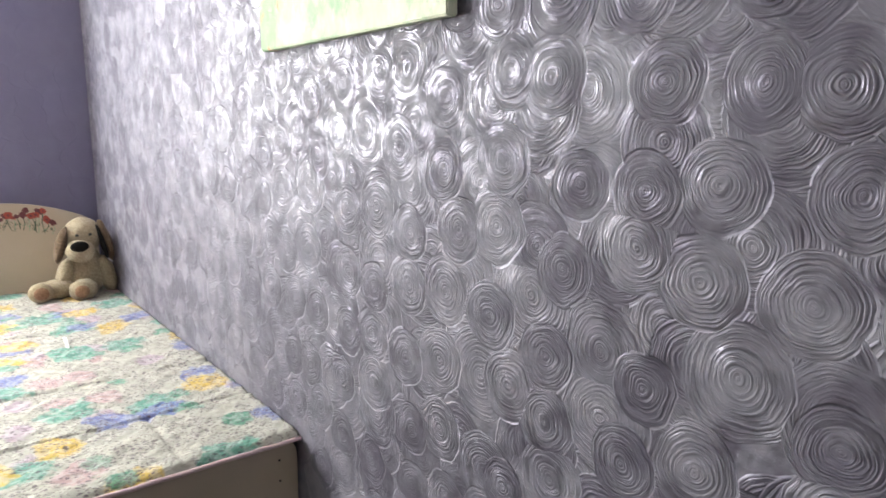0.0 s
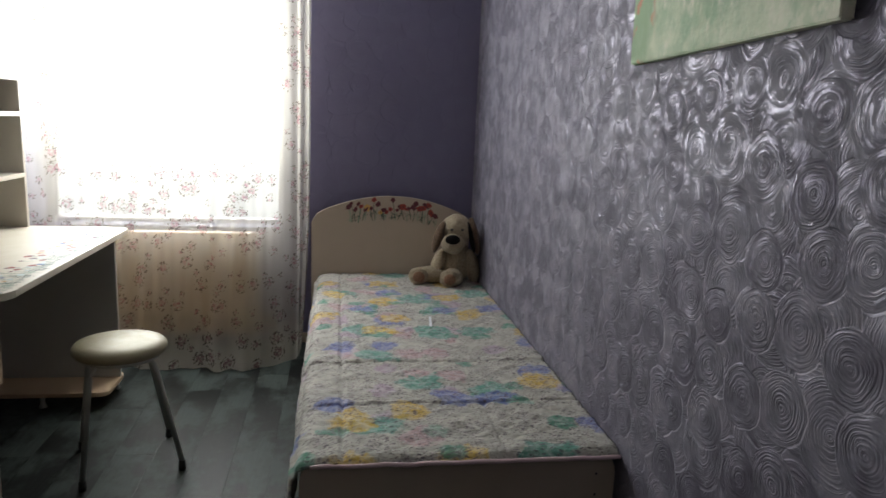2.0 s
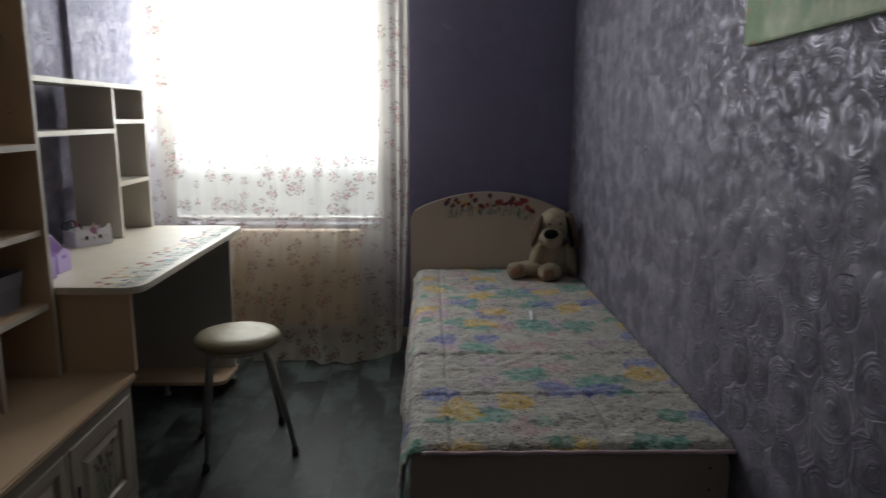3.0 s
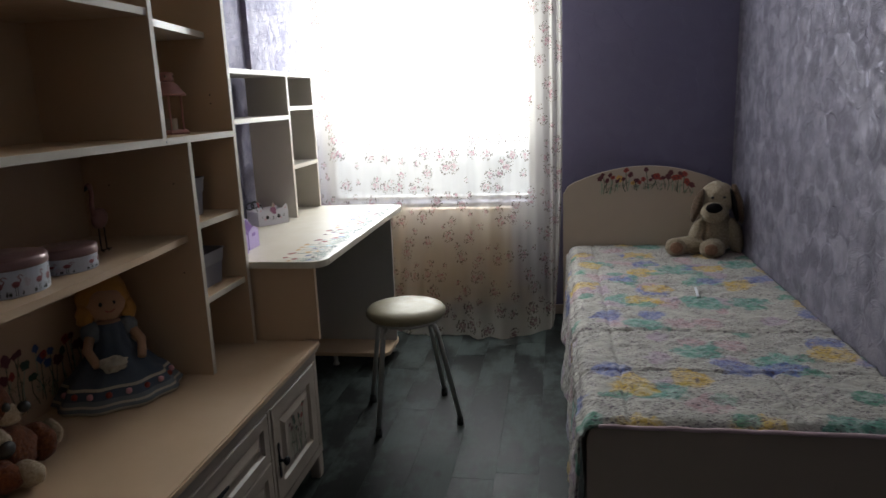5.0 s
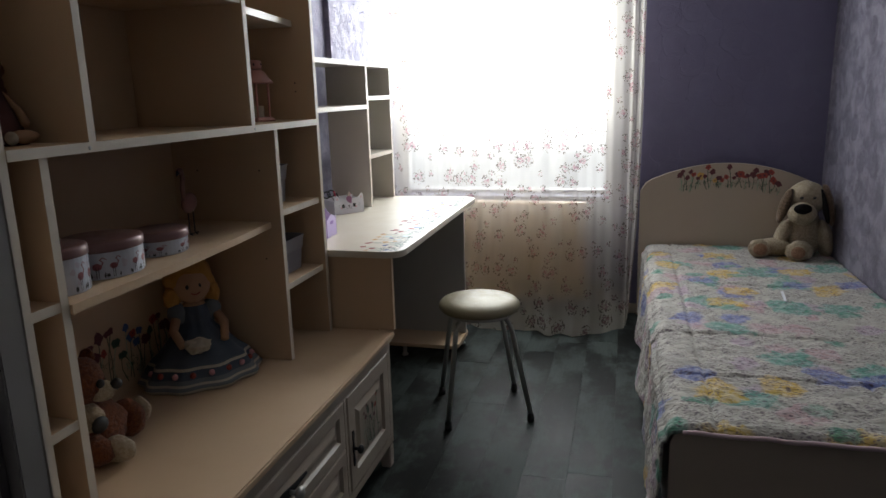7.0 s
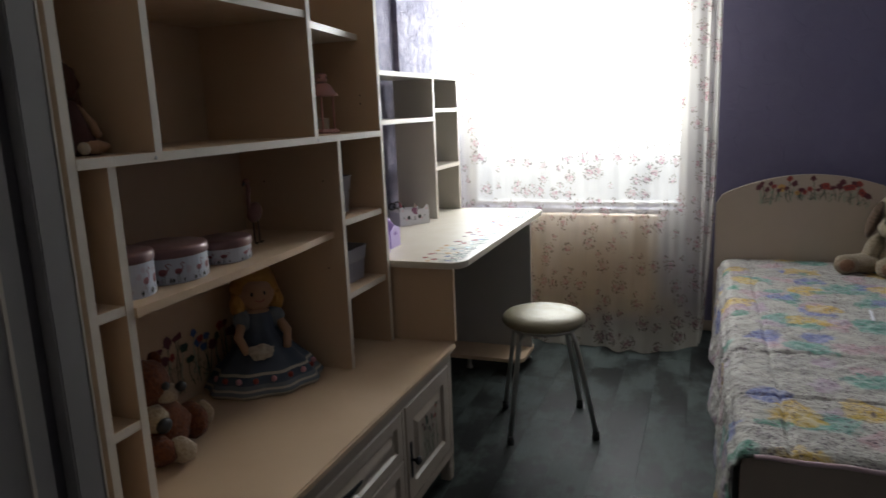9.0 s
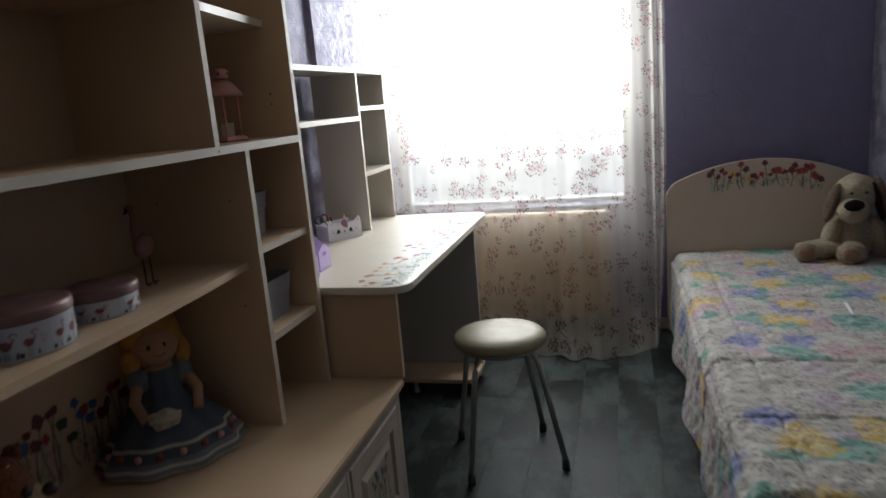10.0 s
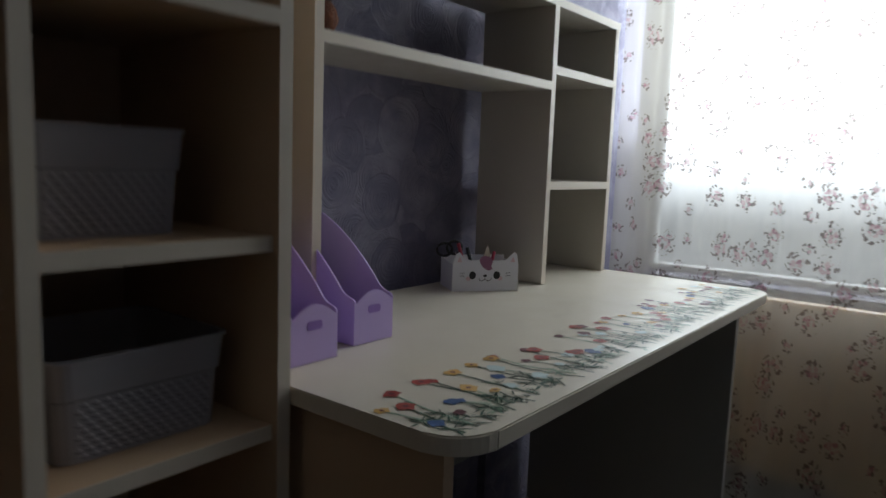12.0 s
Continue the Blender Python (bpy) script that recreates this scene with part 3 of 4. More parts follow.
for z in (0.356, 0.295):
    bm = bmesh.new()
    blob(bm, (1.072, 1.971, z), (0.0035, 0.0015, 0.0035), sub=2)
    part("screw_cap", bm, "iron", footboard)
part("side_rail", one_box(0.285, 0.303, 1.996, 4.098, 0.10, 0.30, 0.002), "bed", bed)
part("side_rail", one_box(1.100, 1.118, 1.996, 4.098, 0.10, 0.30, 0.002), "bed", bed)
part("slatted_base", one_box(0.306, 1.098, 1.998, 4.096, 0.18, 0.205), "bed", bed)
part("leg", one_box(0.31, 0.35, 3.95, 4.09, 0.0, 0.18), "bed", bed)
part("leg", one_box(0.31, 0.35, 2.0, 2.04, 0.0, 0.18), "bed", bed)
mat_ob = thing("mattress", (0.69, 3.03, 0.206), "single mattress under the bedspread", "mattress")
part("mattress_body", one_box(0.300, 1.105, 2.002, 4.092, 0.206, 0.404, 0.03), "mattress", mat_ob, smooth=True)


def bedspread():
    bm = bmesh.new()
    layer = bm.loops.layers.uv.new("uv")
    top = 0.424
    right, left, r = 1.131, 0.318, 0.045
    flat = right - left
    drop = 0.30
    arc = r * math.pi / 2
    total = flat + arc + drop
    ns, ny = 140, 320
    y0, y1 = 1.960, 4.092
    rows = []
    for j in range(ny + 1):
        y = y0 + (y1 - y0) * j / ny
        row = []
        for i in range(ns + 1):
            s = total * i / ns
            if s < flat:
                x, z, nx, nz = right - s, top, 0.0, 1.0
            elif s < flat + arc:
                a = (s - flat) / r
                x, z, nx, nz = left - r * math.sin(a), top - r + r * math.cos(a), -math.sin(a), math.cos(a)
            else:
                d = s - flat - arc
                x, z, nx, nz = left - r - 0.012 * math.sin(y * 9) * d / drop - 0.02 * d / drop, top - r - d, -1.0, 0.0
            p = Vector((s * 9, y * 9, 0))
            puff = 0.006 * noise.noise(p) + 0.004 * noise.noise(p * 2.7) + 0.0022 * abs(noise.noise(Vector((s * 38, y * 30, 3))))
            quilt = 0.0035 * abs(math.sin((s + y) * 46)) * abs(math.sin((s - y) * 46))
            seams = sum(math.exp(-((y - c - 0.004 * math.sin(s * 14)) / 0.007) ** 2) for c in (2.31, 2.675, 3.32))
            seams += math.exp(-((s - 0.735) / 0.006) ** 2) + (math.exp(-((s - 0.305) / 0.006) ** 2) if y < 2.31 else 0)
            h = puff + quilt - 0.0075 * seams
            if s >= flat + arc:
                d = s - flat - arc
                h += 0.010 * (0.2 + d / drop) * math.sin(y * 13 + 2 * noise.noise(Vector((y * 3, 0, 4)))) + 0.01
            if y < 2.0:
                k = (2.0 - y) / 0.04
                z -= 0.016 * k * k * nz
                h += 0.002 * noise.noise(Vector((s * 14, 3, 1)))
            row.append((bm.verts.new((min(1.129, x + nx * h), y + 0.004 * noise.noise(Vector((s * 6, j * 0.1, 9))), z + nz * h)), (s, y)))
        rows.append(row)
    for a, b in zip(rows, rows[1:]):
        for i in range(ns):
            q = (a[i], a[i + 1], b[i + 1], b[i])
            f = bm.faces.new([v for v, _ in q])
            for loop, (_, uv) in zip(f.loops, q):
                loop[layer].uv = uv
    return bm


spread = thing("bedspread", (0.69, 3.03, 0.405), "quilted cotton bedspread with pastel watercolour flowers over the bed", "bedspread")
cloth = part("quilted_cloth", bedspread(), "bedspread", spread, smooth=True)
mod = cloth.modifiers.new("thickness", "SOLIDIFY")
mod.thickness, mod.offset = 0.006, -1.0
part("bound_edge", tube(bmesh.new(), [(1.130 - 0.86 * i / 40, 1.958 - 0.002 * math.sin(i), 0.409 + 0.003 * noise.noise(Vector((i * 0.4, 0, 0)))) for i in range(39)], 0.006, 8), "blush", spread, "dusty pink bound edge", smooth=True)
tag = part("paper_strip", one_box(-0.005, 0.005, -0.07, 0.07, 0.0, 0.002), "card", None, "narrow white paper strip lying on the bedspread")
tag.matrix_world = pose(0.768, 3.13, 0.436, 0, 0, -6)
tagged(tag, category="paper")

# ---- plush dog ----
DOG = Vector((0.985, 3.87, 0.43))
dog = thing("plush_dog", DOG, "beige plush dog with brown ears sitting against the headboard", "soft toy")
D = lambda x, y, z: tuple(DOG + Vector((x, y, z)))  # noqa: E731
bm = bmesh.new()
blob(bm, D(0.02, 0.07, 0.10), (0.085, 0.085, 0.125), lumps=0.10)
part("body", bm, "dog", dog, smooth=True)
bm = bmesh.new()
blob(bm, D(0.01, 0.03, 0.275), (0.085, 0.08, 0.085), lumps=0.06)
blob(bm, D(-0.015, -0.035, 0.215), (0.062, 0.06, 0.055), lumps=0.06)
part("head", bm, "dog", dog, smooth=True)
bm = bmesh.new()
blob(bm, D(-0.026, -0.092, 0.245), (0.039, 0.020, 0.025), lumps=0.05, sub=3)
part("nose", bm, "black_felt", dog, "black felt nose", smooth=True)
for x, z in ((-0.025, 0.290), (0.030, 0.290)):
    bm = bmesh.new()
    blob(bm, D(x, -0.048, z), (0.008, 0.005, 0.006), sub=2)
    part("eye", bm, "black", dog, smooth=True)
bm = bmesh.new()
blob(bm, D(-0.086, 0.0, 0.245), (0.024, 0.040, 0.085), (0, 16, 0), 0.1)
part("ear", bm, "dog_ear", dog, "brown drooping ear", smooth=True)
bm = bmesh.new()
blob(bm, D(0.104, 0.0, 0.250), (0.024, 0.040, 0.100), (0, -14, 0), 0.1)
part("ear", bm, "dog_ear", dog, "brown drooping ear", smooth=True)
bm = bmesh.new()
blob(bm, D(0.084, -0.014, 0.245), (0.012, 0.036, 0.085), (0, -14, 0), 0.05)
part("ear_lining", bm, "black_felt", dog, "black lining of the ear", smooth=True)
bm = bmesh.new()
blob(bm, D(0.105, 0.03, 0.08), (0.038, 0.045, 0.10), (10, -14, 0), 0.08)
part("arm", bm, "dog", dog, smooth=True)
bm = bmesh.new()
blob(bm, D(-0.075, 0.05, 0.09), (0.036, 0.045, 0.09), (10, 18, 0), 0.08)
part("arm", bm, "dog", dog, smooth=True)
for x, y, tx in ((-0.035, -0.085, 0), (-0.19, -0.03, 0)):
    bm = bmesh.new()
    blob(bm, D(x + 0.03 if x > -0.1 else x + 0.07, y + 0.06, 0.035), (0.05, 0.09, 0.045) if x > -0.1 else (0.09, 0.055, 0.045), (0, 0, 0), 0.08)
    blob(bm, D(x, y, 0.040), (0.050, 0.034, 0.046), (0, 0, 0), 0.08)
    leg = part("leg", bm, "dog", dog, smooth=True)
    bm = bmesh.new()
    blob(bm, D(x, y - 0.026, 0.040), (0.032, 0.014, 0.030), (0, 0, 0), 0.05, sub=3)
    part("sole", bm, "dog_paw", leg, "brown sole patch", smooth=True)

# ---- canvas picture on the wall ----
pic = thing("canvas_picture", (X_EAST, 1.67, 1.42), "unframed canvas with a pale green abstract painting on the wallpaper", "painting")
bm = one_box(X_EAST - 0.026, X_EAST - 0.001, 1.30, 2.06, 1.432, 1.98, 0.003)
bmesh.ops.rotate(bm, verts=bm.verts, cent=(X_EAST, 2.06, 1.432), matrix=Matrix.Rotation(radians(-1.1), 3, "X"))
part("stretched_canvas", bm, "canvas", pic)

# ---- wall unit: shelves over a chest ----
FX = -0.786
BX = -1.135
unit = thing("shelf_unit", (-0.96, 1.75, 0.476), "cream laminate shelf unit with open compartments standing on the chest", "shelves")


def board(name, x0, x1, y0, y1, z0, z1, parent, mat="cream"):
    """A cream board whose front edge band, towards the room, is coloured paler for the light on it."""
    bm = bmesh.new()
    box(bm, x0, x1 - 0.0012, y0, y1, z0, z1, mi=0)
    box(bm, x1 - 0.0012, x1, y0, y1, z0, z1, mi=1)
    return part(name, bm, [mat, "edge"], parent)


T = 0.018
TOP = 1.98
FL = FX - 0.008
for y in (1.153, 2.330):
    board("side_panel", BX + 0.006, FX, y, y + T, 0.476, TOP, unit)
board("divider", BX + 0.006, FL, 2.064, 2.064 + T, 0.476, 1.159, unit)
board("divider", BX + 0.006, FL, 1.242, 1.242 + T, 0.476, 1.159, unit)
board("divider", BX + 0.006, FX, 1.353, 1.353 + T, 1.177, TOP - T, unit)
board("divider", BX + 0.006, FX, 1.933, 1.933 + T, 1.177, TOP - T, unit)
board("long_shelf", BX + 0.006, FX + 0.002, 1.171, 2.330, 1.159, 1.177, unit)
board("top_board", BX + 0.006, FX, 1.171, 2.330, TOP - T, TOP, unit)
for z in (0.889, 0.666):
    board("shelf", BX + 0.006, FL - 0.002, 1.171, 1.242, z, z + T, unit)
for z in (0.912, 0.690):
    board("shelf", BX + 0.006, FL - 0.002, 2.082, 2.330, z, z + T, unit)
board("shelf", BX + 0.006, FX - 0.004, 1.371, 1.933, 1.479, 1.497, unit)
bm = prism(bmesh.new(), [(BX + 0.006, 1.260), (FX - 0.001, 1.260), (FX - 0.006, 1.60), (FX - 0.020, 1.85), (FX - 0.040, 2.064), (BX + 0.006, 2.064)], "z", 0.880, 0.898)
part("middle_shelf", bm, "cream", unit)
bm = prism(bmesh.new(), [(BX + 0.006, 1.951), (FX - 0.003, 1.951), (FX - 0.062, 2.330), (BX + 0.006, 2.330)], "z", 1.456, 1.474)
part("corner_shelf", bm, "edge", unit)
part("back_panel", one_box(BX, BX + 0.005, 1.153, 2.348, 0.476, TOP), "backing", unit)
sticker_meadow("flower_print", unit, lambda u, v, d: Vector((BX + 0.0055 + d, 1.31 + u, 0.500 + v)), 0.70, 0.17, 50, 9, 0.042, 1.35, (0, 1, 1, 1, 2, 4), leaf=0.6, label="painted poppies along the back panel")
for y, z in ((2.3295, 1.288), (2.3295, 1.262), (2.0635, 0.788), (2.0635, 1.045)):
    for x in (-0.85, -1.05):
        bm = bmesh.new()
        blob(bm, (x, y, z), (0.0026, 0.0006, 0.0026), sub=2)
        part("shelf_pin_hole", bm, "black", unit)
for y in (1.350, 1.944):
    bm = bmesh.new()
    blob(bm, (FX + 0.0025, y, 1.167), (0.0012, 0.004, 0.004), sub=2)
    part("screw_cap", bm, "chrome", unit)

chest = thing("chest", (-0.84, 1.67, 0.0), "cream low chest with panel door, two drawers and black iron fittings", "chest of drawers")
bm = bmesh.new()
box(bm, -1.135, -0.558, 0.93, 2.350, 0.480, 0.502, 0.004)
part("top", bm, "cream", chest)
part("top_moulding", one_box(-0.60, -0.566, 0.93, 2.346, 0.466, 0.479, 0.004), "chest", chest)
bm = bmesh.new()
box(bm, -1.13, -0.602, 0.932, 2.342, 0.085, 0.466)
box(bm, -0.601, -0.575, 0.912, 2.342, 0.436, 0.466, 0.002)
box(bm, -0.601, -0.575, 0.912, 2.342, 0.085, 0.118, 0.002)
box(bm, -0.601, -0.575, 2.312, 2.342, 0.118, 0.436, 0.002)
box(bm, -0.601, -0.575, 1.936, 1.956, 0.118, 0.436, 0.002)
part("carcass", bm, "chest", chest)
for x in (-0.61, -1.10):
    for y in (0.96, 2.30):
        bm = prism(bmesh.new(), [(y, 0.0), (y + 0.03, 0.0), (y + 0.035, 0.05), (y + 0.035, 0.085), (y - 0.005, 0.085)], "x", x, x + 0.035, bev=0.003)
        part("foot", bm, "chest", chest)


def panel_front(name, y0, y1, z0, z1, parent, frame_w=0.045, raised=True):
    """A front with a frame, a sunk field and a raised panel with sloping edges."""
    bm = bmesh.new()
    x = -0.573
    levels = [(0.0, x - 0.022), (0.0, x - 0.003), (0.003, x), (frame_w, x), (frame_w + 0.006, x - 0.009), (frame_w + 0.016, x - 0.009)]
    if raised:
        levels += [(frame_w + 0.036, x - 0.001), (frame_w + 0.038, x - 0.001)]
    rings = [[bm.verts.new((px, y, z)) for y, z in ((y0 + i, z0 + i), (y1 - i, z0 + i), (y1 - i, z1 - i), (y0 + i, z1 - i))] for i, px in levels]
    for a, b in zip(rings, rings[1:]):
        for k in range(4):
            bm.faces.new((a[k], a[(k + 1) % 4], b[(k + 1) % 4], b[k]))
    bm.faces.new(rings[-1])
    bm.faces.new(rings[0][::-1])
    return part(name, bm, "chest", parent)


def iron_knob(y, z, parent):
    k = part("knob_plate", prism(bmesh.new(), [(y + w, z + v) for w, v in ((-0.004, -0.058), (0.004, -0.058), (0.007, -0.045), (0.004, -0.02), (0.009, 0.0), (0.004, 0.02), (0.007, 0.045), (0.004, 0.058), (-0.004, 0.058), (-0.007, 0.045), (-0.004, 0.02), (-0.009, 0.0), (-0.004, -0.02), (-0.007, -0.045))], "x", -0.5725, -0.570), "iron", parent, "black iron back plate")
    bm = bmesh.new()
    tube(bm, [(-0.570, y, z), (-0.556, y, z)], 0.005, 10)
    blob(bm, (-0.550, y, z), (0.009, 0.014, 0.014), sub=3)
    part("knob", bm, "iron", k, "rounded black iron knob", smooth=True)


door = panel_front("door", 1.959, 2.310, 0.121, 0.434, chest, 0.05)
sticker_meadow("flower_print", door, lambda u, v, d: Vector((-0.574 + d + 0.0005, 2.075 + u, 0.19 + v)), 0.12, 0.16, 13, 21, 0.034, kinds=(0, 1, 1, 4), leaf=0.7)
iron_knob(1.984, 0.255, door)
for z0, z1 in ((0.283, 0.434), (0.121, 0.279)):
    dr = panel_front("drawer", 0.934, 1.934, z0, z1, chest, 0.035, True)
    bm = prism(bmesh.new(), [(1.50, (z0 + z1) / 2 - 0.01), (1.56, (z0 + z1) / 2 - 0.016), (1.62, (z0 + z1) / 2 - 0.008), (1.68, (z0 + z1) / 2 - 0.004), (1.68, (z0 + z1) / 2 + 0.004), (1.62, (z0 + z1) / 2 + 0.008), (1.56, (z0 + z1) / 2 + 0.016), (1.50, (z0 + z1) / 2 + 0.01)], "x", -0.573, -0.570)
    pl = part("handle_plate", bm, "iron", dr, "black iron back plate")
    bm = bmesh.new()
    tube(bm, [(-0.570, 1.59, (z0 + z1) / 2), (-0.552, 1.59, (z0 + z1) / 2)], 0.006, 10)
    blob(bm, (-0.545, 1.59, (z0 + z1) / 2), (0.011, 0.017, 0.017), sub=3)
    part("knob", bm, "chrome", pl, "round steel knob", smooth=True)

# the finished chest is set against the desk and lowered to its true height
chest.location += Vector((-0.015, 0.021, 0.0))
chest.scale = (1.0, 1.0, 0.476 / 0.502)

# ---- wardrobe beside the shelves ----
ward = thing("wardrobe", (-0.85, 0.52, 0.0), "tall pale grey wardrobe standing beside the shelf unit", "wardrobe")
bm = bmesh.new()
box(bm, -1.135, -0.585, 0.05, 0.945, 0.0, 2.2, mi=0)
part("carcass", bm, "wardrobe", ward)
part("corner_post", one_box(-0.584, -0.560, 0.903, 0.943, 0.0, 2.2, 0.002), "wardrobe", ward)
part("edge_band", one_box(-0.584, -0.5595, 0.9435, 0.9465, 0.0, 2.2), "edge", ward, "pale edge band")
part("groove", one_box(-0.584, -0.580, 0.880, 0.902, 0.0, 2.2), "dark_gap", ward)
for y0, y1 in ((0.47, 0.879), (0.05, 0.466)):
    dd = part("door", one_box(-0.584, -0.566, y0, y1, 0.01, 2.19, 0.002), "wardrobe", ward)
    part("door_moulding", one_box(-0.565, -0.562, y1 - 0.035, y1 - 0.030, 0.05, 2.15), "edge", dd)

# ---- desk with its shelf top ----
desk = thing("desk", (-0.84, 2.97, 0.0), "cream laminate desk with flowers printed along its front edge", "desk")
bm = prism(bmesh.new(), rounded(-1.125, -0.535, 2.352, 3.562, 0.055, "bc", 8), "z", 0.728, 0.750, bev=0.002)
desktop = part("desktop", bm, "desktop", desk)
part("edge_band", one_box(-0.5352, -0.5335, 2.41, 3.505, 0.730, 0.748), "desktop", desktop, "pale edge band")
sticker_meadow("flower_print", desktop, lambda u, v, d: Vector((-0.548 - v, 2.358 + u, 0.750 + d)), 1.18, 0.150, 80, 33, 0.042, 1.05, (0, 0, 1, 2, 3, 3, 6), 0.28, label="printed flowers with long stems")
part("side_panel", prism(bmesh.new(), [(-1.12, 0.0), (-0.63, 0.0), (-0.63, 0.479), (-0.575, 0.479), (-0.575, 0.7275), (-1.12, 0.7275)], "y", 2.3725, 2.390), "cream", desk)
part("side_panel", one_box(-1.12, -0.590, 3.500, 3.518, 0.072, 0.7275, 0.001), "grey_side", desk)
part("modesty_panel", one_box(-1.118, -1.102, 2.392, 3.498, 0.30, 0.7275), "grey_side", desk)
bm = prism(bmesh.new(), rounded(-1.12, -0.588, 3.31, 3.57, 0.04, "bc", 6), "z", 0.054, 0.0715, bev=0.001)
part("base_board", bm, "cream", desk)
for x, y in ((-0.86, 3.34), (-0.62, 3.54), (-1.08, 3.34), (-1.08, 3.54)):
    part("leg", lathe(bmesh.new(), [(0.016, 0.0), (0.016, 0.006), (0.010, 0.012), (0.010, 0.0535)], (x, y, 0.0), 14), "chrome", desk, smooth=True)

hutch = thing("desk_shelf", (-1.03, 3.03, 0.751), "open cream shelf top standing on the desk against the wallpaper", "shelves")
HF, HB = -0.945, -1.132
board("side_panel", HB, HF, 2.520, 2.538, 0.751, 1.367, hutch, "hutch")
board("divider", HB, HF, 3.208, 3.226, 0.751, 1.367, hutch, "hutch")
board("side_panel", HB, HF, 3.522, 3.540, 0.751, 1.367, hutch, "hutch")
board("top_board", HB, HF, 2.515, 3.545, 1.367, 1.385, hutch, "hutch")
board("shelf", HB, HF, 2.538, 3.208, 1.186, 1.204, hutch, "hutch")
board("shelf", HB, HF, 3.226, 3.522, 1.222, 1.240, hutch, "hutch")
board("shelf", HB, HF, 3.226, 3.522, 0.966, 0.984, hutch, "hutch")

# ---- stool ----
stool = thing("stool", (-0.37, 2.80, 0.0), "round stool with a pearly vinyl cushion on four steel tube legs", "stool")
SC = Vector((-0.37, 2.785, 0.0))
prof = [(0.0, 0.431), (0.132, 0.431), (0.147, 0.436), (0.155, 0.446), (0.154, 0.459), (0.144, 0.471), (0.115, 0.480), (0.07, 0.484), (0.0, 0.486)]
part("seat", lathe(bmesh.new(), prof, SC, 56), "vinyl", stool, smooth=True)
part("seat_ring", lathe(bmesh.new(), [(0.118, 0.418), (0.126, 0.418), (0.126, 0.4305), (0.118, 0.4305)], SC, 48), "chrome", stool, smooth=True)
for fx, fy in ((-0.464, 2.63), (-0.169, 2.757), (-0.275, 3.025), (-0.567, 2.935)):
    d = Vector((fx, fy, 0)) - Vector((-0.37, 2.838, 0))
    t = SC + d * 0.62
    path = [tuple(SC + d * 0.30 + Vector((0, 0, 0.422))), tuple(SC + d * 0.50 + Vector((0, 0, 0.420))), tuple(SC + d * 0.60 + Vector((0, 0, 0.406))), tuple(SC + d * 0.65 + Vector((0, 0, 0.385))), (fx, fy, 0.03)]
    leg = part("leg", tube(bmesh.new(), path, 0.0095, 14), "chrome", stool, smooth=True)
    part("rubber_foot", lathe(bmesh.new(), [(0.013, 0.0), (0.0135, 0.012), (0.012, 0.034)], (fx, fy, 0), 16), "rubber", leg, "black rubber tip", smooth=True)

# ---- on the middle shelf: tins and flamingo ----
def flamingo_prints(parent, x, y, r, h, sx, sy):
    """Small pink flamingos and dark leaves printed round a tin."""
    bm = bmesh.new()

    def at(a, v):
        return bm.verts.new((x + sx * (r + 0.0007) * math.cos(a), y + sy * (r + 0.0007) * math.sin(a), 0.898 + v))

    def poly(pts, mi):
        bm.faces.new([at(a, v) for a, v in pts]).material_index = mi

    step = 0.030 / r
    for i in range(int(2 * math.pi / step)):
        a, k = i * step, 0.85 + 0.25 * math.sin(i * 2.3)
        b, t = h * 0.40, (h - 0.018) * 0.92
        w = 0.0085 / r * k
        poly([(a + w * math.cos(q), b + h * 0.11 * k * math.sin(q)) for q in [2 * math.pi * j / 10 for j in range(10)]], 0)
        neck = [(a + w * 0.8, b), (a + w * 1.3, b + (t - b) * 0.45), (a + w * 0.7, b + (t - b) * 0.75), (a + w * 1.3, t), (a + w * 2.0, t - h * 0.07)]
        for (a0, v0), (a1, v1) in zip(neck, neck[1:]):
            poly([(a0 - w * 0.16, v0), (a0 + w * 0.16, v0), (a1 + w * 0.16, v1), (a1 - w * 0.16, v1)], 0)
        for d in (-0.25, 0.25):
            poly([(a + w * d - w * 0.07, b), (a + w * d + w * 0.07, b), (a + w * d + w * 0.07, h * 0.06), (a + w * d - w * 0.07, h * 0.06)], 1)
        for d in (-1.7, -1.3, 1.5):
            poly([(a + w * d, 0.003), (a + w * (d + 0.25), h * 0.13), (a + w * d * 1.05, h * 0.24 * k), (a + w * (d - 0.25), h * 0.11)], 1)
    part("printed_flamingo", bm, ["print_pink", "black"], parent, "printed pink flamingos", kind="stuff")



for (x, y, r, h, sx, sy), lab in (((-0.892, 1.330, 0.066, 0.082, 1, 1), "tall round flamingo tin with a pink lid"), ((-0.905, 1.482, 0.079, 0.068, 1, 1.08), "wide round flamingo tin with a pink lid"), ((-0.905, 1.670, 0.061, 0.048, 1, 1.15), "small low flamingo tin with a pink lid")):
    tn = thing("tin", (x, y, 0.898), lab + " on the shelf", "tin", "tins on the shelf")
    part("tin_body", lathe(bmesh.new(), [(0, 0.0), (r - 0.002, 0.0), (r, 0.002), (r, h), (0, h)], (x, y, 0.898), 40, sx, sy), "tin", tn, smooth=False)
    flamingo_prints(tn, x, y, r, h, sx, sy)
    part("lid", lathe(bmesh.new(), [(r + 0.0015, h - 0.013), (r + 0.0022, h - 0.011), (r + 0.0022, h + 0.002), (r, h + 0.006), (r - 0.006, h + 0.008), (0, h + 0.008)], (x, y, 0.898), 40, sx, sy), "tin_lid", tn, "pink printed lid", smooth=True)
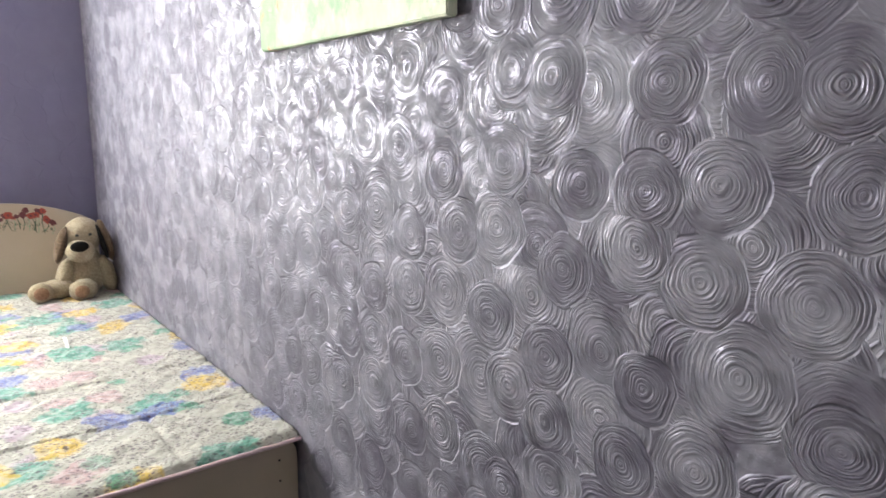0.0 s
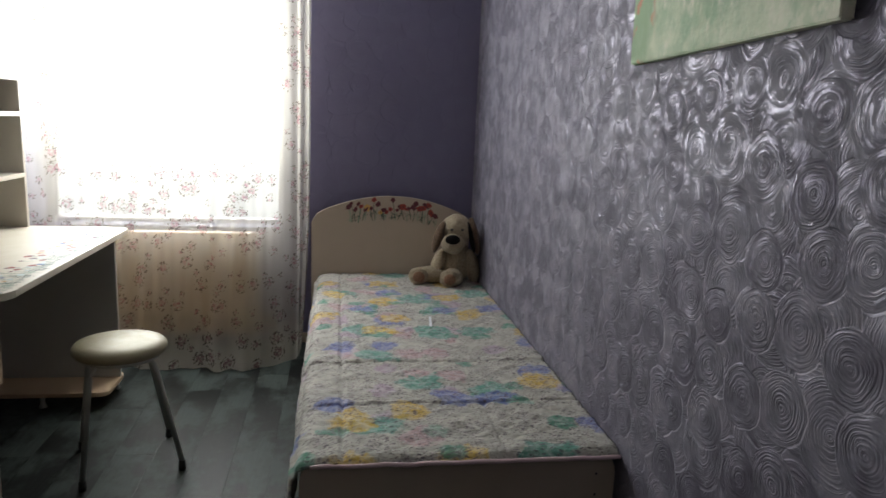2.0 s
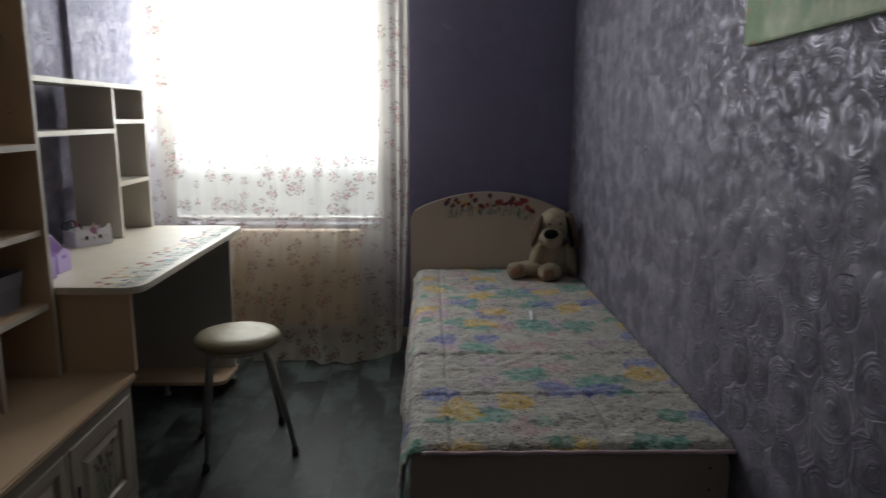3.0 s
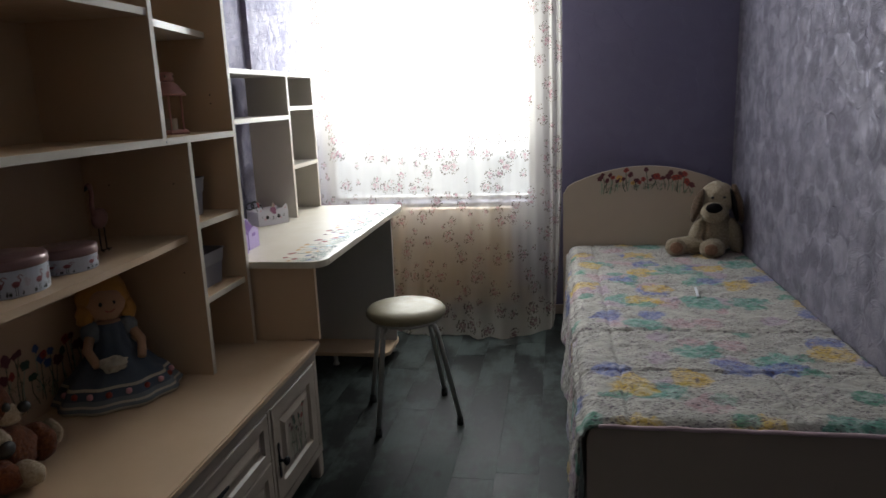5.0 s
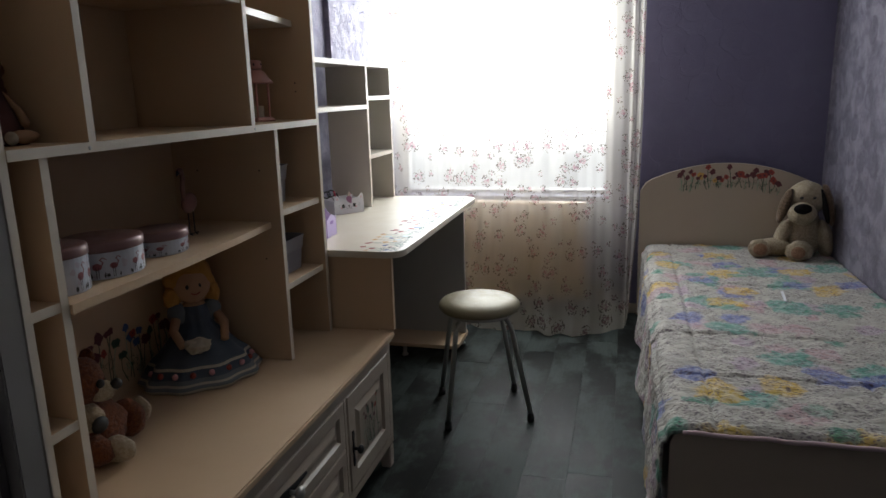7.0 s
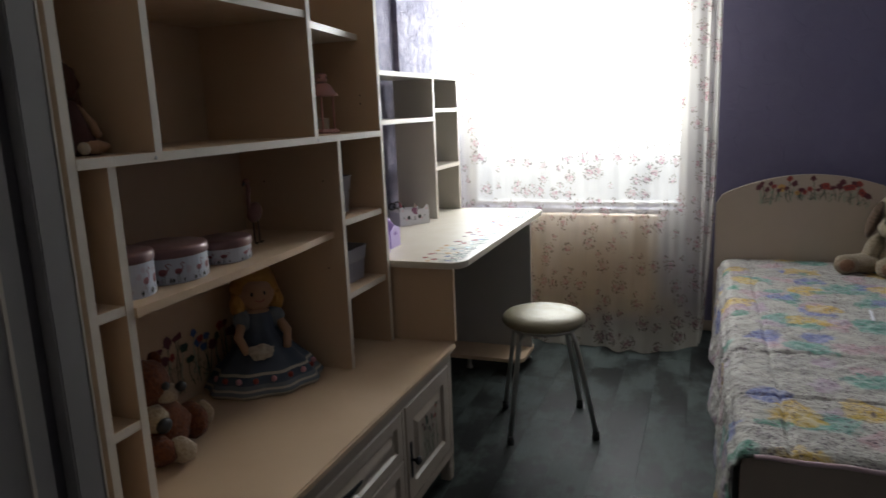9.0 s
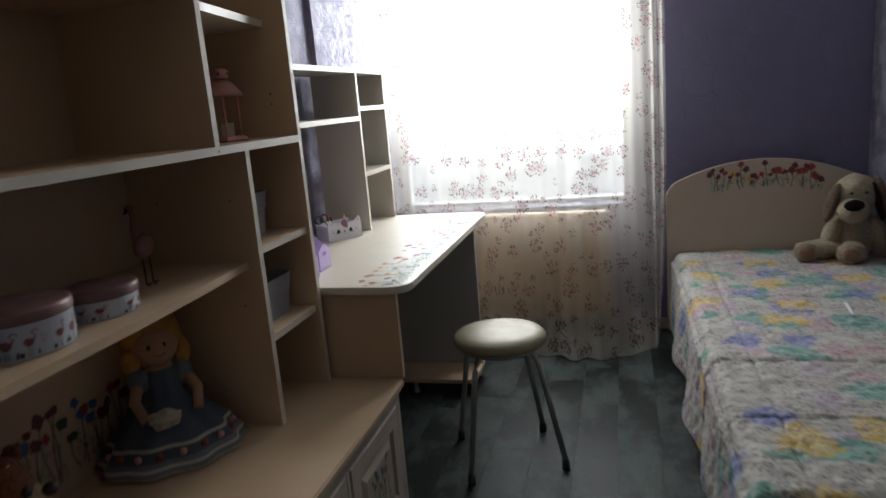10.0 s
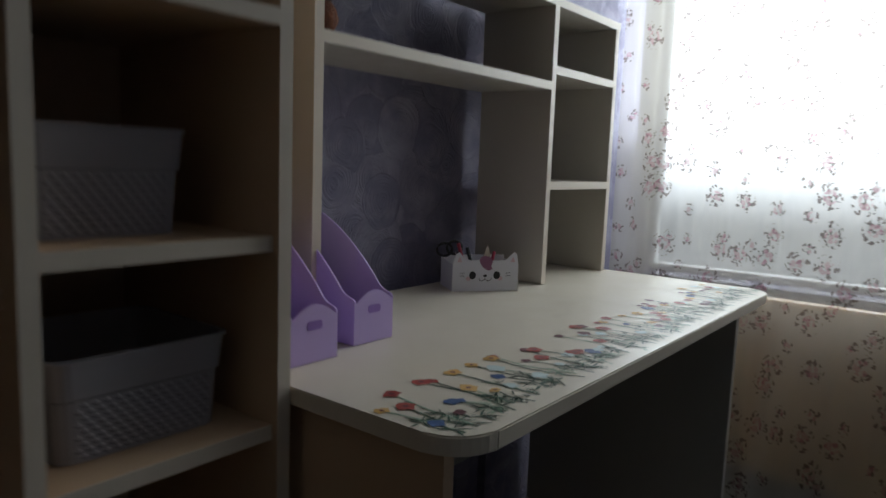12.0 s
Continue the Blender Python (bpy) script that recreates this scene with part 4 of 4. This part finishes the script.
fl = thing("flamingo_figure", (-0.95, 1.86, 0.898), "slim pink wooden flamingo on black wire legs", "figurine")
FG = Vector((-0.95, 1.86, 0.898))
bm = bmesh.new()
blob(bm, FG + Vector((0, 0.005, 0.085)), (0.014, 0.030, 0.026), (25, 0, 0), sub=3)
tube(bm, [FG + Vector((0, -0.015, 0.095)), FG + Vector((0, -0.018, 0.125)), FG + Vector((0, -0.012, 0.150)), FG + Vector((0, -0.016, 0.166))], 0.006, 10)
blob(bm, FG + Vector((0, -0.020, 0.170)), (0.008, 0.012, 0.009), sub=2)
part("body", bm, "flamingo", fl, smooth=True)
part("beak", tube(bmesh.new(), [FG + Vector((0, -0.026, 0.170)), FG + Vector((0, -0.036, 0.160))], 0.006, 8, r2=0.002), "black", fl, "black beak")
for dy in (-0.004, 0.018):
    part("leg", tube(bmesh.new(), [FG + Vector((0, dy, 0.068)), FG + Vector((0, dy, 0.004))], 0.0018, 6), "black", fl)
    part("foot", tube(bmesh.new(), [FG + Vector((0.014, dy - 0.01, 0.002)), FG + Vector((0, dy, 0.003)), FG + Vector((0.002, dy + 0.014, 0.002))], 0.0018, 6), "black", fl)


# ---- rag doll in a blue dress, one mesh ----
def rag_doll(c):
    bm = bmesh.new()
    mats = ["denim", "pale_blue", "lace", "skin", "blonde", "black", "decal_red", "pink_card"]
    n, rings = 64, []
    prof = [(0.172, 0.0, 2), (0.178, 0.010, 1), (0.170, 0.018, 2), (0.166, 0.024, 1), (0.156, 0.034, 0), (0.144, 0.056, 2), (0.138, 0.063, 0), (0.112, 0.085, 0), (0.082, 0.120, 0), (0.054, 0.150, 0), (0.046, 0.170, 0), (0.047, 0.195, 0), (0.036, 0.215, 3), (0.022, 0.225, 3)]
    for r, z, _ in prof:
        ring = []
        for i in range(n):
            a = 2 * math.pi * i / n
            rr = r * (1 + (0.05 * math.sin(a * 9) + 0.04 * noise.noise(Vector((math.cos(a) * 2, math.sin(a) * 2, z * 9)))) * (1 if z < 0.2 else 0.2))
            sq = 0.75
            ring.append(bm.verts.new((c[0] + rr * math.cos(a) * sq - 0.10 * z, c[1] + rr * math.sin(a), c[2] + z)))
        rings.append(ring)
    for k, (a, b) in enumerate(zip(rings, rings[1:])):
        for i in range(n):
            bm.faces.new((a[i], a[(i + 1) % n], b[(i + 1) % n], b[i])).material_index = prof[k][2]
    bm.faces.new(rings[0][::-1])
    bm.faces.new(rings[-1]).material_index = 3
    hx = c[0] - 0.03
    blob(bm, (hx, c[1], c[2] + 0.270), (0.050, 0.055, 0.054), lumps=0.03, mi=3)
    blob(bm, (hx - 0.018, c[1], c[2] + 0.282), (0.056, 0.072, 0.066), lumps=0.12, mi=4)
    for s in (-1, 1):
        blob(bm, (hx, c[1] + s * 0.058, c[2] + 0.240), (0.028, 0.024, 0.036), lumps=0.15, mi=4)
        blob(bm, (hx + 0.046, c[1] + s * 0.018 - 0.004, c[2] + 0.276), (0.003, 0.005, 0.007), mi=5, sub=2)
        tube(bm, [(c[0] - 0.02, c[1] + s * 0.048, c[2] + 0.200), (c[0] + 0.02, c[1] + s * 0.074, c[2] + 0.155), (c[0] + 0.060, c[1] + s * 0.06, c[2] + 0.118)], 0.015, 12, mi=3, r2=0.012)
        blob(bm, (c[0] - 0.02, c[1] + s * 0.050, c[2] + 0.193), (0.028, 0.028, 0.034), lumps=0.1, mi=1)
    tube(bm, [(hx + 0.049, c[1] + 0.014 * math.sin(radians(q)), c[2] + 0.262 - 0.010 * math.cos(radians(q))) for q in range(-70, 71, 20)], 0.0016, 6, mi=6)
    blob(bm, (c[0] + 0.07, c[1] - 0.02, c[2] + 0.118), (0.022, 0.036, 0.022), lumps=0.35, mi=2)
    for i in range(9):
        a = radians(-80 + 20 * i)
        blob(bm, (c[0] + 0.112 * math.cos(a), c[1] + 0.150 * math.sin(a), c[2] + 0.046), (0.007, 0.009, 0.009), lumps=0.2, mi=6 if i % 2 else 7, sub=2)
    return bm, mats


bm, mats = rag_doll((-0.995, 1.895, 0.4775))
bmesh.ops.rotate(bm, verts=bm.verts, cent=(-0.995, 1.895, 0.477), matrix=Matrix.Rotation(radians(-42), 3, "Z"))
bmesh.ops.scale(bm, vec=(0.94, 0.94, 0.97), verts=bm.verts, space=Matrix.Translation((0.995, -1.915, -0.477)))
bmesh.ops.translate(bm, vec=(0.0, 0.012, 0.0), verts=bm.verts)
doll = part("rag_doll", bm, mats, None, "blonde cloth doll in a blue dress sitting on the chest", smooth=True)
tagged(doll, category="doll")

# ---- plush fox ----
FO = Vector((-1.0, 1.425, 0.477))
fox = thing("plush_puppy", FO, "rust-brown and white plush puppy lying on the chest top", "soft toy")
F = lambda x, y, z: tuple(FO + Vector((x, y, z)))  # noqa: E731
for nm, mi, parts in (
    ("body", "fox", [((0.02, 0.055, 0.055), (0.06, 0.075, 0.055)), ((0.04, 0.125, 0.045), (0.045, 0.035, 0.045))]),
    ("head", "fox", [((0.005, 0.028, 0.172), (0.058, 0.058, 0.058)), ((0.01, -0.018, 0.222), (0.018, 0.014, 0.022)), ((0.0, 0.075, 0.215), (0.018, 0.014, 0.020))]),
    ("muzzle", "fox_white", [((0.046, 0.052, 0.146), (0.030, 0.032, 0.022)), ((0.035, 0.01, 0.10), (0.045, 0.03, 0.035))]),
    ("tail", "fox_white", [((0.055, 0.155, 0.055), (0.028, 0.014, 0.032))]),
    ("paw", "fox_white", [((0.10, 0.02, 0.030), (0.040, 0.026, 0.028))]),
    ("paw", "fox", [((0.06, -0.01, 0.035), (0.05, 0.035, 0.033))]),
):
    bm = bmesh.new()
    for at, size in parts:
        blob(bm, F(*at), size, lumps=0.12, sub=3)
    part(nm, bm, mi, fox, smooth=True)
for nm, at, size in (("nose", (0.072, 0.072, 0.158), (0.013, 0.014, 0.012)), ("eye", (0.062, 0.036, 0.172), (0.008, 0.010, 0.010)), ("collar_patch", (0.076, 0.004, 0.092), (0.012, 0.022, 0.018))):
    bm = bmesh.new()
    blob(bm, F(*at), size, sub=3)
    part(nm, bm, "black", fox, "black felt " + nm.replace("_", " "), smooth=True)

# ---- brown haired doll above, one mesh ----
bm = bmesh.new()
DC = Vector((-0.92, 1.278, 1.1775))
lathe(bm, [(0.062, 0.0), (0.066, 0.01), (0.050, 0.045), (0.034, 0.085), (0.026, 0.105), (0.012, 0.112)], DC, 28, mi=1)
blob(bm, DC + Vector((0, 0, 0.135)), (0.027, 0.027, 0.031), mi=2)
blob(bm, DC + Vector((0.006, -0.006, 0.145)), (0.034, 0.036, 0.040), lumps=0.15, mi=0)
blob(bm, DC + Vector((0.012, -0.024, 0.105)), (0.020, 0.018, 0.065), lumps=0.2, mi=0)
blob(bm, DC + Vector((-0.012, 0.03, 0.09)), (0.022, 0.020, 0.075), lumps=0.2, mi=0)
tube(bm, [DC + Vector((0.0, 0.028, 0.10)), DC + Vector((0.03, 0.045, 0.06)), DC + Vector((0.055, 0.03, 0.04))], 0.009, 10, mi=2)
blob(bm, DC + Vector((0.066, -0.02, 0.014)), (0.013, 0.012, 0.013), mi=3, sub=3)
blob(bm, DC + Vector((0.05, 0.015, 0.016)), (0.030, 0.040, 0.014), lumps=0.2, mi=2, sub=3)
bmesh.ops.scale(bm, vec=(0.86, 0.86, 0.92), verts=bm.verts, space=Matrix.Translation(-DC - Vector((0, 0.01, 0))))
doll2 = part("small_doll", bm, ["hair", "brown_cloth", "skin", "lace"], None, "small long-haired doll in a dark dress on the long shelf", smooth=True)
tagged(doll2, category="doll")

# ---- pink lantern ----
LA = Vector((-0.915, 2.200, 1.1775))
lan = thing("lantern", LA, "pink metal candle lantern with glass sides and a domed lid", "lantern")
part("base", lathe(bmesh.new(), [(0.0, 0), (0.056, 0), (0.058, 0.004), (0.048, 0.012), (0.0, 0.012)], LA, 6), "pink", lan)
for i in range(6):
    a = radians(60 * i)
    p = LA + Vector((0.040 * math.cos(a), 0.040 * math.sin(a), 0.012))
    part("post", tube(bmesh.new(), [p, p + Vector((0, 0, 0.098))], 0.003, 8), "pink", lan)
part("roof", lathe(bmesh.new(), [(0.0, 0.110), (0.051, 0.110), (0.051, 0.115), (0.042, 0.124), (0.030, 0.142), (0.018, 0.150), (0.0, 0.152)], LA, 24), "pink", lan, smooth=True)
part("vent_cap", lathe(bmesh.new(), [(0.0, 0.152), (0.021, 0.152), (0.0215, 0.158), (0.021, 0.174), (0.010, 0.178), (0.0, 0.179)], LA, 20), "pink", lan, smooth=True)
for i in range(5):
    a = radians(72 * i + 10)
    bm = bmesh.new()
    blob(bm, LA + Vector((0.0212 * math.cos(a), 0.0212 * math.sin(a), 0.165)), (0.003, 0.003, 0.004), sub=2)
    part("vent_hole", bm, "black", lan)
part("candle", lathe(bmesh.new(), [(0.0, 0.012), (0.019, 0.012), (0.019, 0.045), (0.0, 0.046)], LA, 20), "lace", lan, smooth=False)


# ---- plastic baskets ----
def basket(at, depth, width, h, label):
    """A tapered storage basket with a smooth band above and a woven relief below."""
    b = thing("storage_basket", at, label, "basket", "storage baskets")
    bm = bmesh.new()
    x, y, z = at
    n = 1.0
    rows = [(0.90, 0.0), (0.94, h * 0.60), (0.965, h * 0.62), (1.0, h * 0.97), (1.02, h * 0.97), (1.02, h), (0.97, h), (0.90, 0.01)]
    rings = []
    for k, zz in rows:
        o = rounded(-depth * k / 2, depth * k / 2, -width * k / 2, width * k / 2, 0.02, n=4)
        rings.append([bm.verts.new((x + u, y + v, z + zz)) for u, v in o])
    m = len(rings[0])
    for a, c in zip(rings, rings[1:]):
        for i in range(m):
            bm.faces.new((a[i], a[(i + 1) % m], c[(i + 1) % m], c[i]))
    bm.faces.new(rings[0])
    bm.faces.new(rings[-1])
    body = part("basket_body", bm, "basket", b)
    bm = bmesh.new()
    for r in range(9):
        for c in range(int(width / 0.0115)):
            yy = y - width * 0.44 + c * 0.0115 + (0.00575 if r % 2 else 0)
            zz = z + 0.006 + r * h * 0.062
            k = 0.90 + 0.04 * (zz - z) / (h * 0.6)
            px = x + depth * k / 2
            if abs(yy - y) > width * k / 2 - 0.018:
                continue
            a = [bm.verts.new((px + 0.0002, yy - 0.0052, zz)), bm.verts.new((px + 0.0002, yy, zz - 0.003)), bm.verts.new((px + 0.0002, yy + 0.0052, zz)), bm.verts.new((px + 0.0002, yy, zz + 0.0045))]
            t = bm.verts.new((px + 0.0022, yy, zz + 0.0005))
            for i in range(4):
                bm.faces.new((a[i], a[(i + 1) % 4], t))
    part("woven_relief", bm, "basket", body, kind="stuff")
    return b


basket((-0.960, 2.180, 0.9305), 0.20, 0.176, 0.113, "pale grey plastic basket with a woven pattern on the upper shelf")
basket((-0.940, 2.205, 0.7085), 0.20, 0.200, 0.108, "pale grey plastic basket with a woven pattern on the lower shelf")


# ---- magazine files ----
def file_box(y, x, label):
    """An open-fronted lilac holder: a low front with a scalloped top, sides that sweep up to a high back."""
    f = thing("magazine_file", (x - 0.10, y, 0.751), label, "file holder", "lilac magazine files")
    w, L, t = 0.082, 0.225, 0.0025
    z = 0.751
    prof = [(x, z), (x - L, z), (x - L, z + 0.185), (x - L * 0.86, z + 0.188)]
    for i in range(14):
        q = i / 13
        prof.append((x - L * 0.86 + L * 0.74 * q, z + 0.078 + 0.110 * (1 - q ** 1.6) ** 0.95))
    prof += [(x - L * 0.08, z + 0.072), (x - 0.004, z + 0.068), (x, z + 0.064)]
    for yy in (y - w / 2, y + w / 2 - t):
        part("side", prism(bmesh.new(), prof, "y", yy, yy + t), "lilac", f)
    fr = [(y - w / 2 + t, z), (y + w / 2 - t, z)]
    for i in range(11):
        q = i / 10
        fr.append((y + w / 2 - t - (w - 2 * t) * q, z + 0.060 + 0.018 * math.sin(math.pi * q)))
    front = part("front", prism(bmesh.new(), fr, "x", x - t, x), "lilac", f)
    # the opening is a darker patch on the front, its inner shade coloured in
    part("grip_hole", prism(bmesh.new(), rounded(y - 0.013, y + 0.013, z + 0.044, z + 0.056, 0.004, n=3), "x", x, x + 0.0006), "lilac_dark", front, "grip opening drawn as a shaded patch")
    part("back", one_box(x - L, x - L + t, y - w / 2 + t, y + w / 2 - t, z, z + 0.185), "lilac", f)
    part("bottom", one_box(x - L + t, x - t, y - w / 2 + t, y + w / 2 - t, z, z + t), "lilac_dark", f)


file_box(2.436, -0.843, "lilac plastic magazine file next to the shelf unit on the desk")
file_box(2.570, -0.863, "lilac plastic magazine file with a scalloped front on the desk")

# ---- pencil box with a kitten face ----
ca = Vector((-1.030, 2.982, 0.751))
cb = Vector((-0.943, 3.100, 0.751))
along = (cb - ca).normalized()
back = Vector((-along.y, along.x, 0))
pb = thing("pencil_box", (ca + cb) / 2 + back * 0.04, "white card pencil box shaped like a kitten with a pink forelock", "pencil box")
W = (cb - ca).length


def on_face(u, v, d):
    return ca + along * u - back * d + Vector((0, 0, v))


def card(bm, outline, d0, d1, mi=0):
    a = [bm.verts.new(on_face(u, v, d0)) for u, v in outline]
    b = [bm.verts.new(on_face(u, v, d1)) for u, v in outline]
    n = len(outline)
    for f in [bm.faces.new(a), bm.faces.new(b[::-1])] + [bm.faces.new((a[i], a[(i + 1) % n], b[(i + 1) % n], b[i])) for i in range(n)]:
        f.material_index = mi
    return bm


face = [(0, 0), (W, 0), (W, 0.055), (W - 0.004, 0.078), (W - 0.010, 0.083), (W - 0.030, 0.066), (W / 2, 0.064), (0.030, 0.066), (0.014, 0.083), (0.006, 0.078), (0, 0.055)]
front = part("front_card", card(bmesh.new(), face, 0.0, 0.003), "card", pb)
for u in (0.0, W - 0.003):
    part("side_card", card(bmesh.new(), [(u, 0), (u + 0.003, 0), (u + 0.003, 0.058), (u, 0.058)], -0.085, -0.0002), "card", pb)
part("back_card", card(bmesh.new(), [(0, 0), (W, 0), (W, 0.066), (0, 0.066)], -0.088, -0.0855), "card", pb)


def ellipse(cx, cz, rx, rz, n=16):
    return [(cx + rx * math.cos(2 * math.pi * i / n), cz + rz * math.sin(2 * math.pi * i / n)) for i in range(n)]


for u in (0.044, 0.098):
    part("printed_eye", card(bmesh.new(), ellipse(u, 0.034, 0.0075, 0.0085), 0.003, 0.0034), "black", front)
    part("printed_cheek", card(bmesh.new(), ellipse(u - 0.009 if u < 0.07 else u + 0.008, 0.027, 0.006, 0.0045), 0.003, 0.0033), "blush", front)
part("printed_nose", card(bmesh.new(), ellipse(0.072, 0.033, 0.004, 0.0028), 0.003, 0.0034), "black", front)
for s in (-1, 1):
    bm = tube(bmesh.new(), [on_face(0.072 + s * 0.007 + s * 0.007 * math.cos(radians(a)), 0.028 - 0.006 * math.sin(radians(a)), 0.0034) for a in range(0, 181, 30)], 0.0007, 5)
    part("printed_mouth", bm, "black", front)
    for dz in (0.0, 0.006):
        part("whisker", tube(bmesh.new(), [on_face(0.072 + s * 0.046, 0.032 + dz, 0.0034), on_face(0.072 + s * 0.056, 0.033 + dz, 0.0034)], 0.0006, 5), "black", front)
M["mauve"] = plain("mauve_print", (0.30, 0.13, 0.22), 0.6)
part("forelock", card(bmesh.new(), [(0.058, 0.066), (0.062, 0.056), (0.070, 0.048), (0.080, 0.044), (0.088, 0.048), (0.084, 0.054), (0.088, 0.062), (0.084, 0.072), (0.072, 0.076), (0.062, 0.073)], 0.003, 0.0042), "mauve", front, "pink printed forelock")
part("horn", card(bmesh.new(), [(0.066, 0.073), (0.082, 0.073), (0.075, 0.100)], 0.0, 0.003), "lace", front, "striped paper horn")
for u in (0.006, W - 0.022):
    part("inner_ear", card(bmesh.new(), [(u + 0.003, 0.062), (u + 0.014, 0.062), (u + 0.009, 0.074)], 0.003, 0.0034), "blush", front)
sc = thing("scissors", ca + along * 0.02 + back * 0.05 + Vector((0, 0, 0.05)), "black handled scissors standing in the pencil box", "scissors")
for du, ph in ((0.0, 0), (0.022, 1)):
    c0 = ca + along * (-0.004 + du) + back * 0.05 + Vector((0, 0, 0.082 + 0.004 * ph))
    part("handle_loop", tube(bmesh.new(), [c0 + along * 0.017 * math.cos(radians(a)) + Vector((0, 0, 0.014 * math.sin(radians(a)))) for a in range(0, 361, 24)], 0.003, 8), "black", sc, smooth=True)
part("blade", tube(bmesh.new(), [ca + along * 0.02 + back * 0.05 + Vector((0, 0, 0.075)), ca + along * 0.06 + back * 0.05 + Vector((0, 0, 0.006))], 0.003, 6), "chrome", sc)
for i, (u0, u1, dd, hh) in enumerate(((0.05, 0.02, 0.03, 0.098), (0.075, 0.05, 0.06, 0.085), (0.095, 0.11, 0.05, 0.078))):
    pen = part("pen", tube(bmesh.new(), [ca + along * u0 + back * dd + Vector((0, 0, 0.005)), ca + along * u1 + back * dd + Vector((0, 0, hh))], 0.004, 8), "red_pen" if i != 1 else "black", None, ("dark red" if i != 1 else "black") + " pen standing in the pencil box", smooth=True)
    tagged(pen, category="pen", group="pens in the pencil box")

# ---- small brown toy on the desk's upper shelf ----
toy = thing("toy_figure", (-1.03, 2.60, 1.2045), "small brown and gold toy on the desk's upper shelf", "soft toy")
bm = bmesh.new()
blob(bm, (-1.03, 2.60, 1.240), (0.03, 0.035, 0.035), lumps=0.2, sub=3)
part("body", bm, "fox", toy, smooth=True)
bm = bmesh.new()
blob(bm, (-1.02, 2.605, 1.290), (0.024, 0.026, 0.026), lumps=0.15, sub=3)
part("head", bm, "dog_ear", toy, smooth=True)

# ---- floor planks, pieces of the floor ----
rngf = random.Random(4)
PW, PL = 0.1455, 1.28
cache = {}
n_rows = int((X_EAST - X_WEST) / PW) + 1
bpy.context.view_layer.update()
inv = subfloor.matrix_world.inverted()
for i in range(n_rows):
    x0 = X_WEST + i * PW
    x1 = min(x0 + PW, X_EAST)
    if x1 - x0 < 0.02:
        continue
    y = Y_SOUTH - rngf.uniform(0, PL)
    while y < Y_NORTH:
        a, b = max(y, Y_SOUTH), min(y + PL, Y_NORTH)
        y += PL
        if b - a < 0.03:
            continue
        key = (round(x1 - x0, 4), round(b - a, 4))
        if key not in cache:
            bm = one_box(0.0002, key[0] - 0.0002, 0.0002, key[1] - 0.0002, -0.0085, 0.0, 0.0005)
            cache[key] = finish("plank", bm, "floor", False)
        ob = new("plank", cache[key])
        ob.parent, ob.matrix_parent_inverse = subfloor, inv
        ob.location = (x0, a, 0.0)
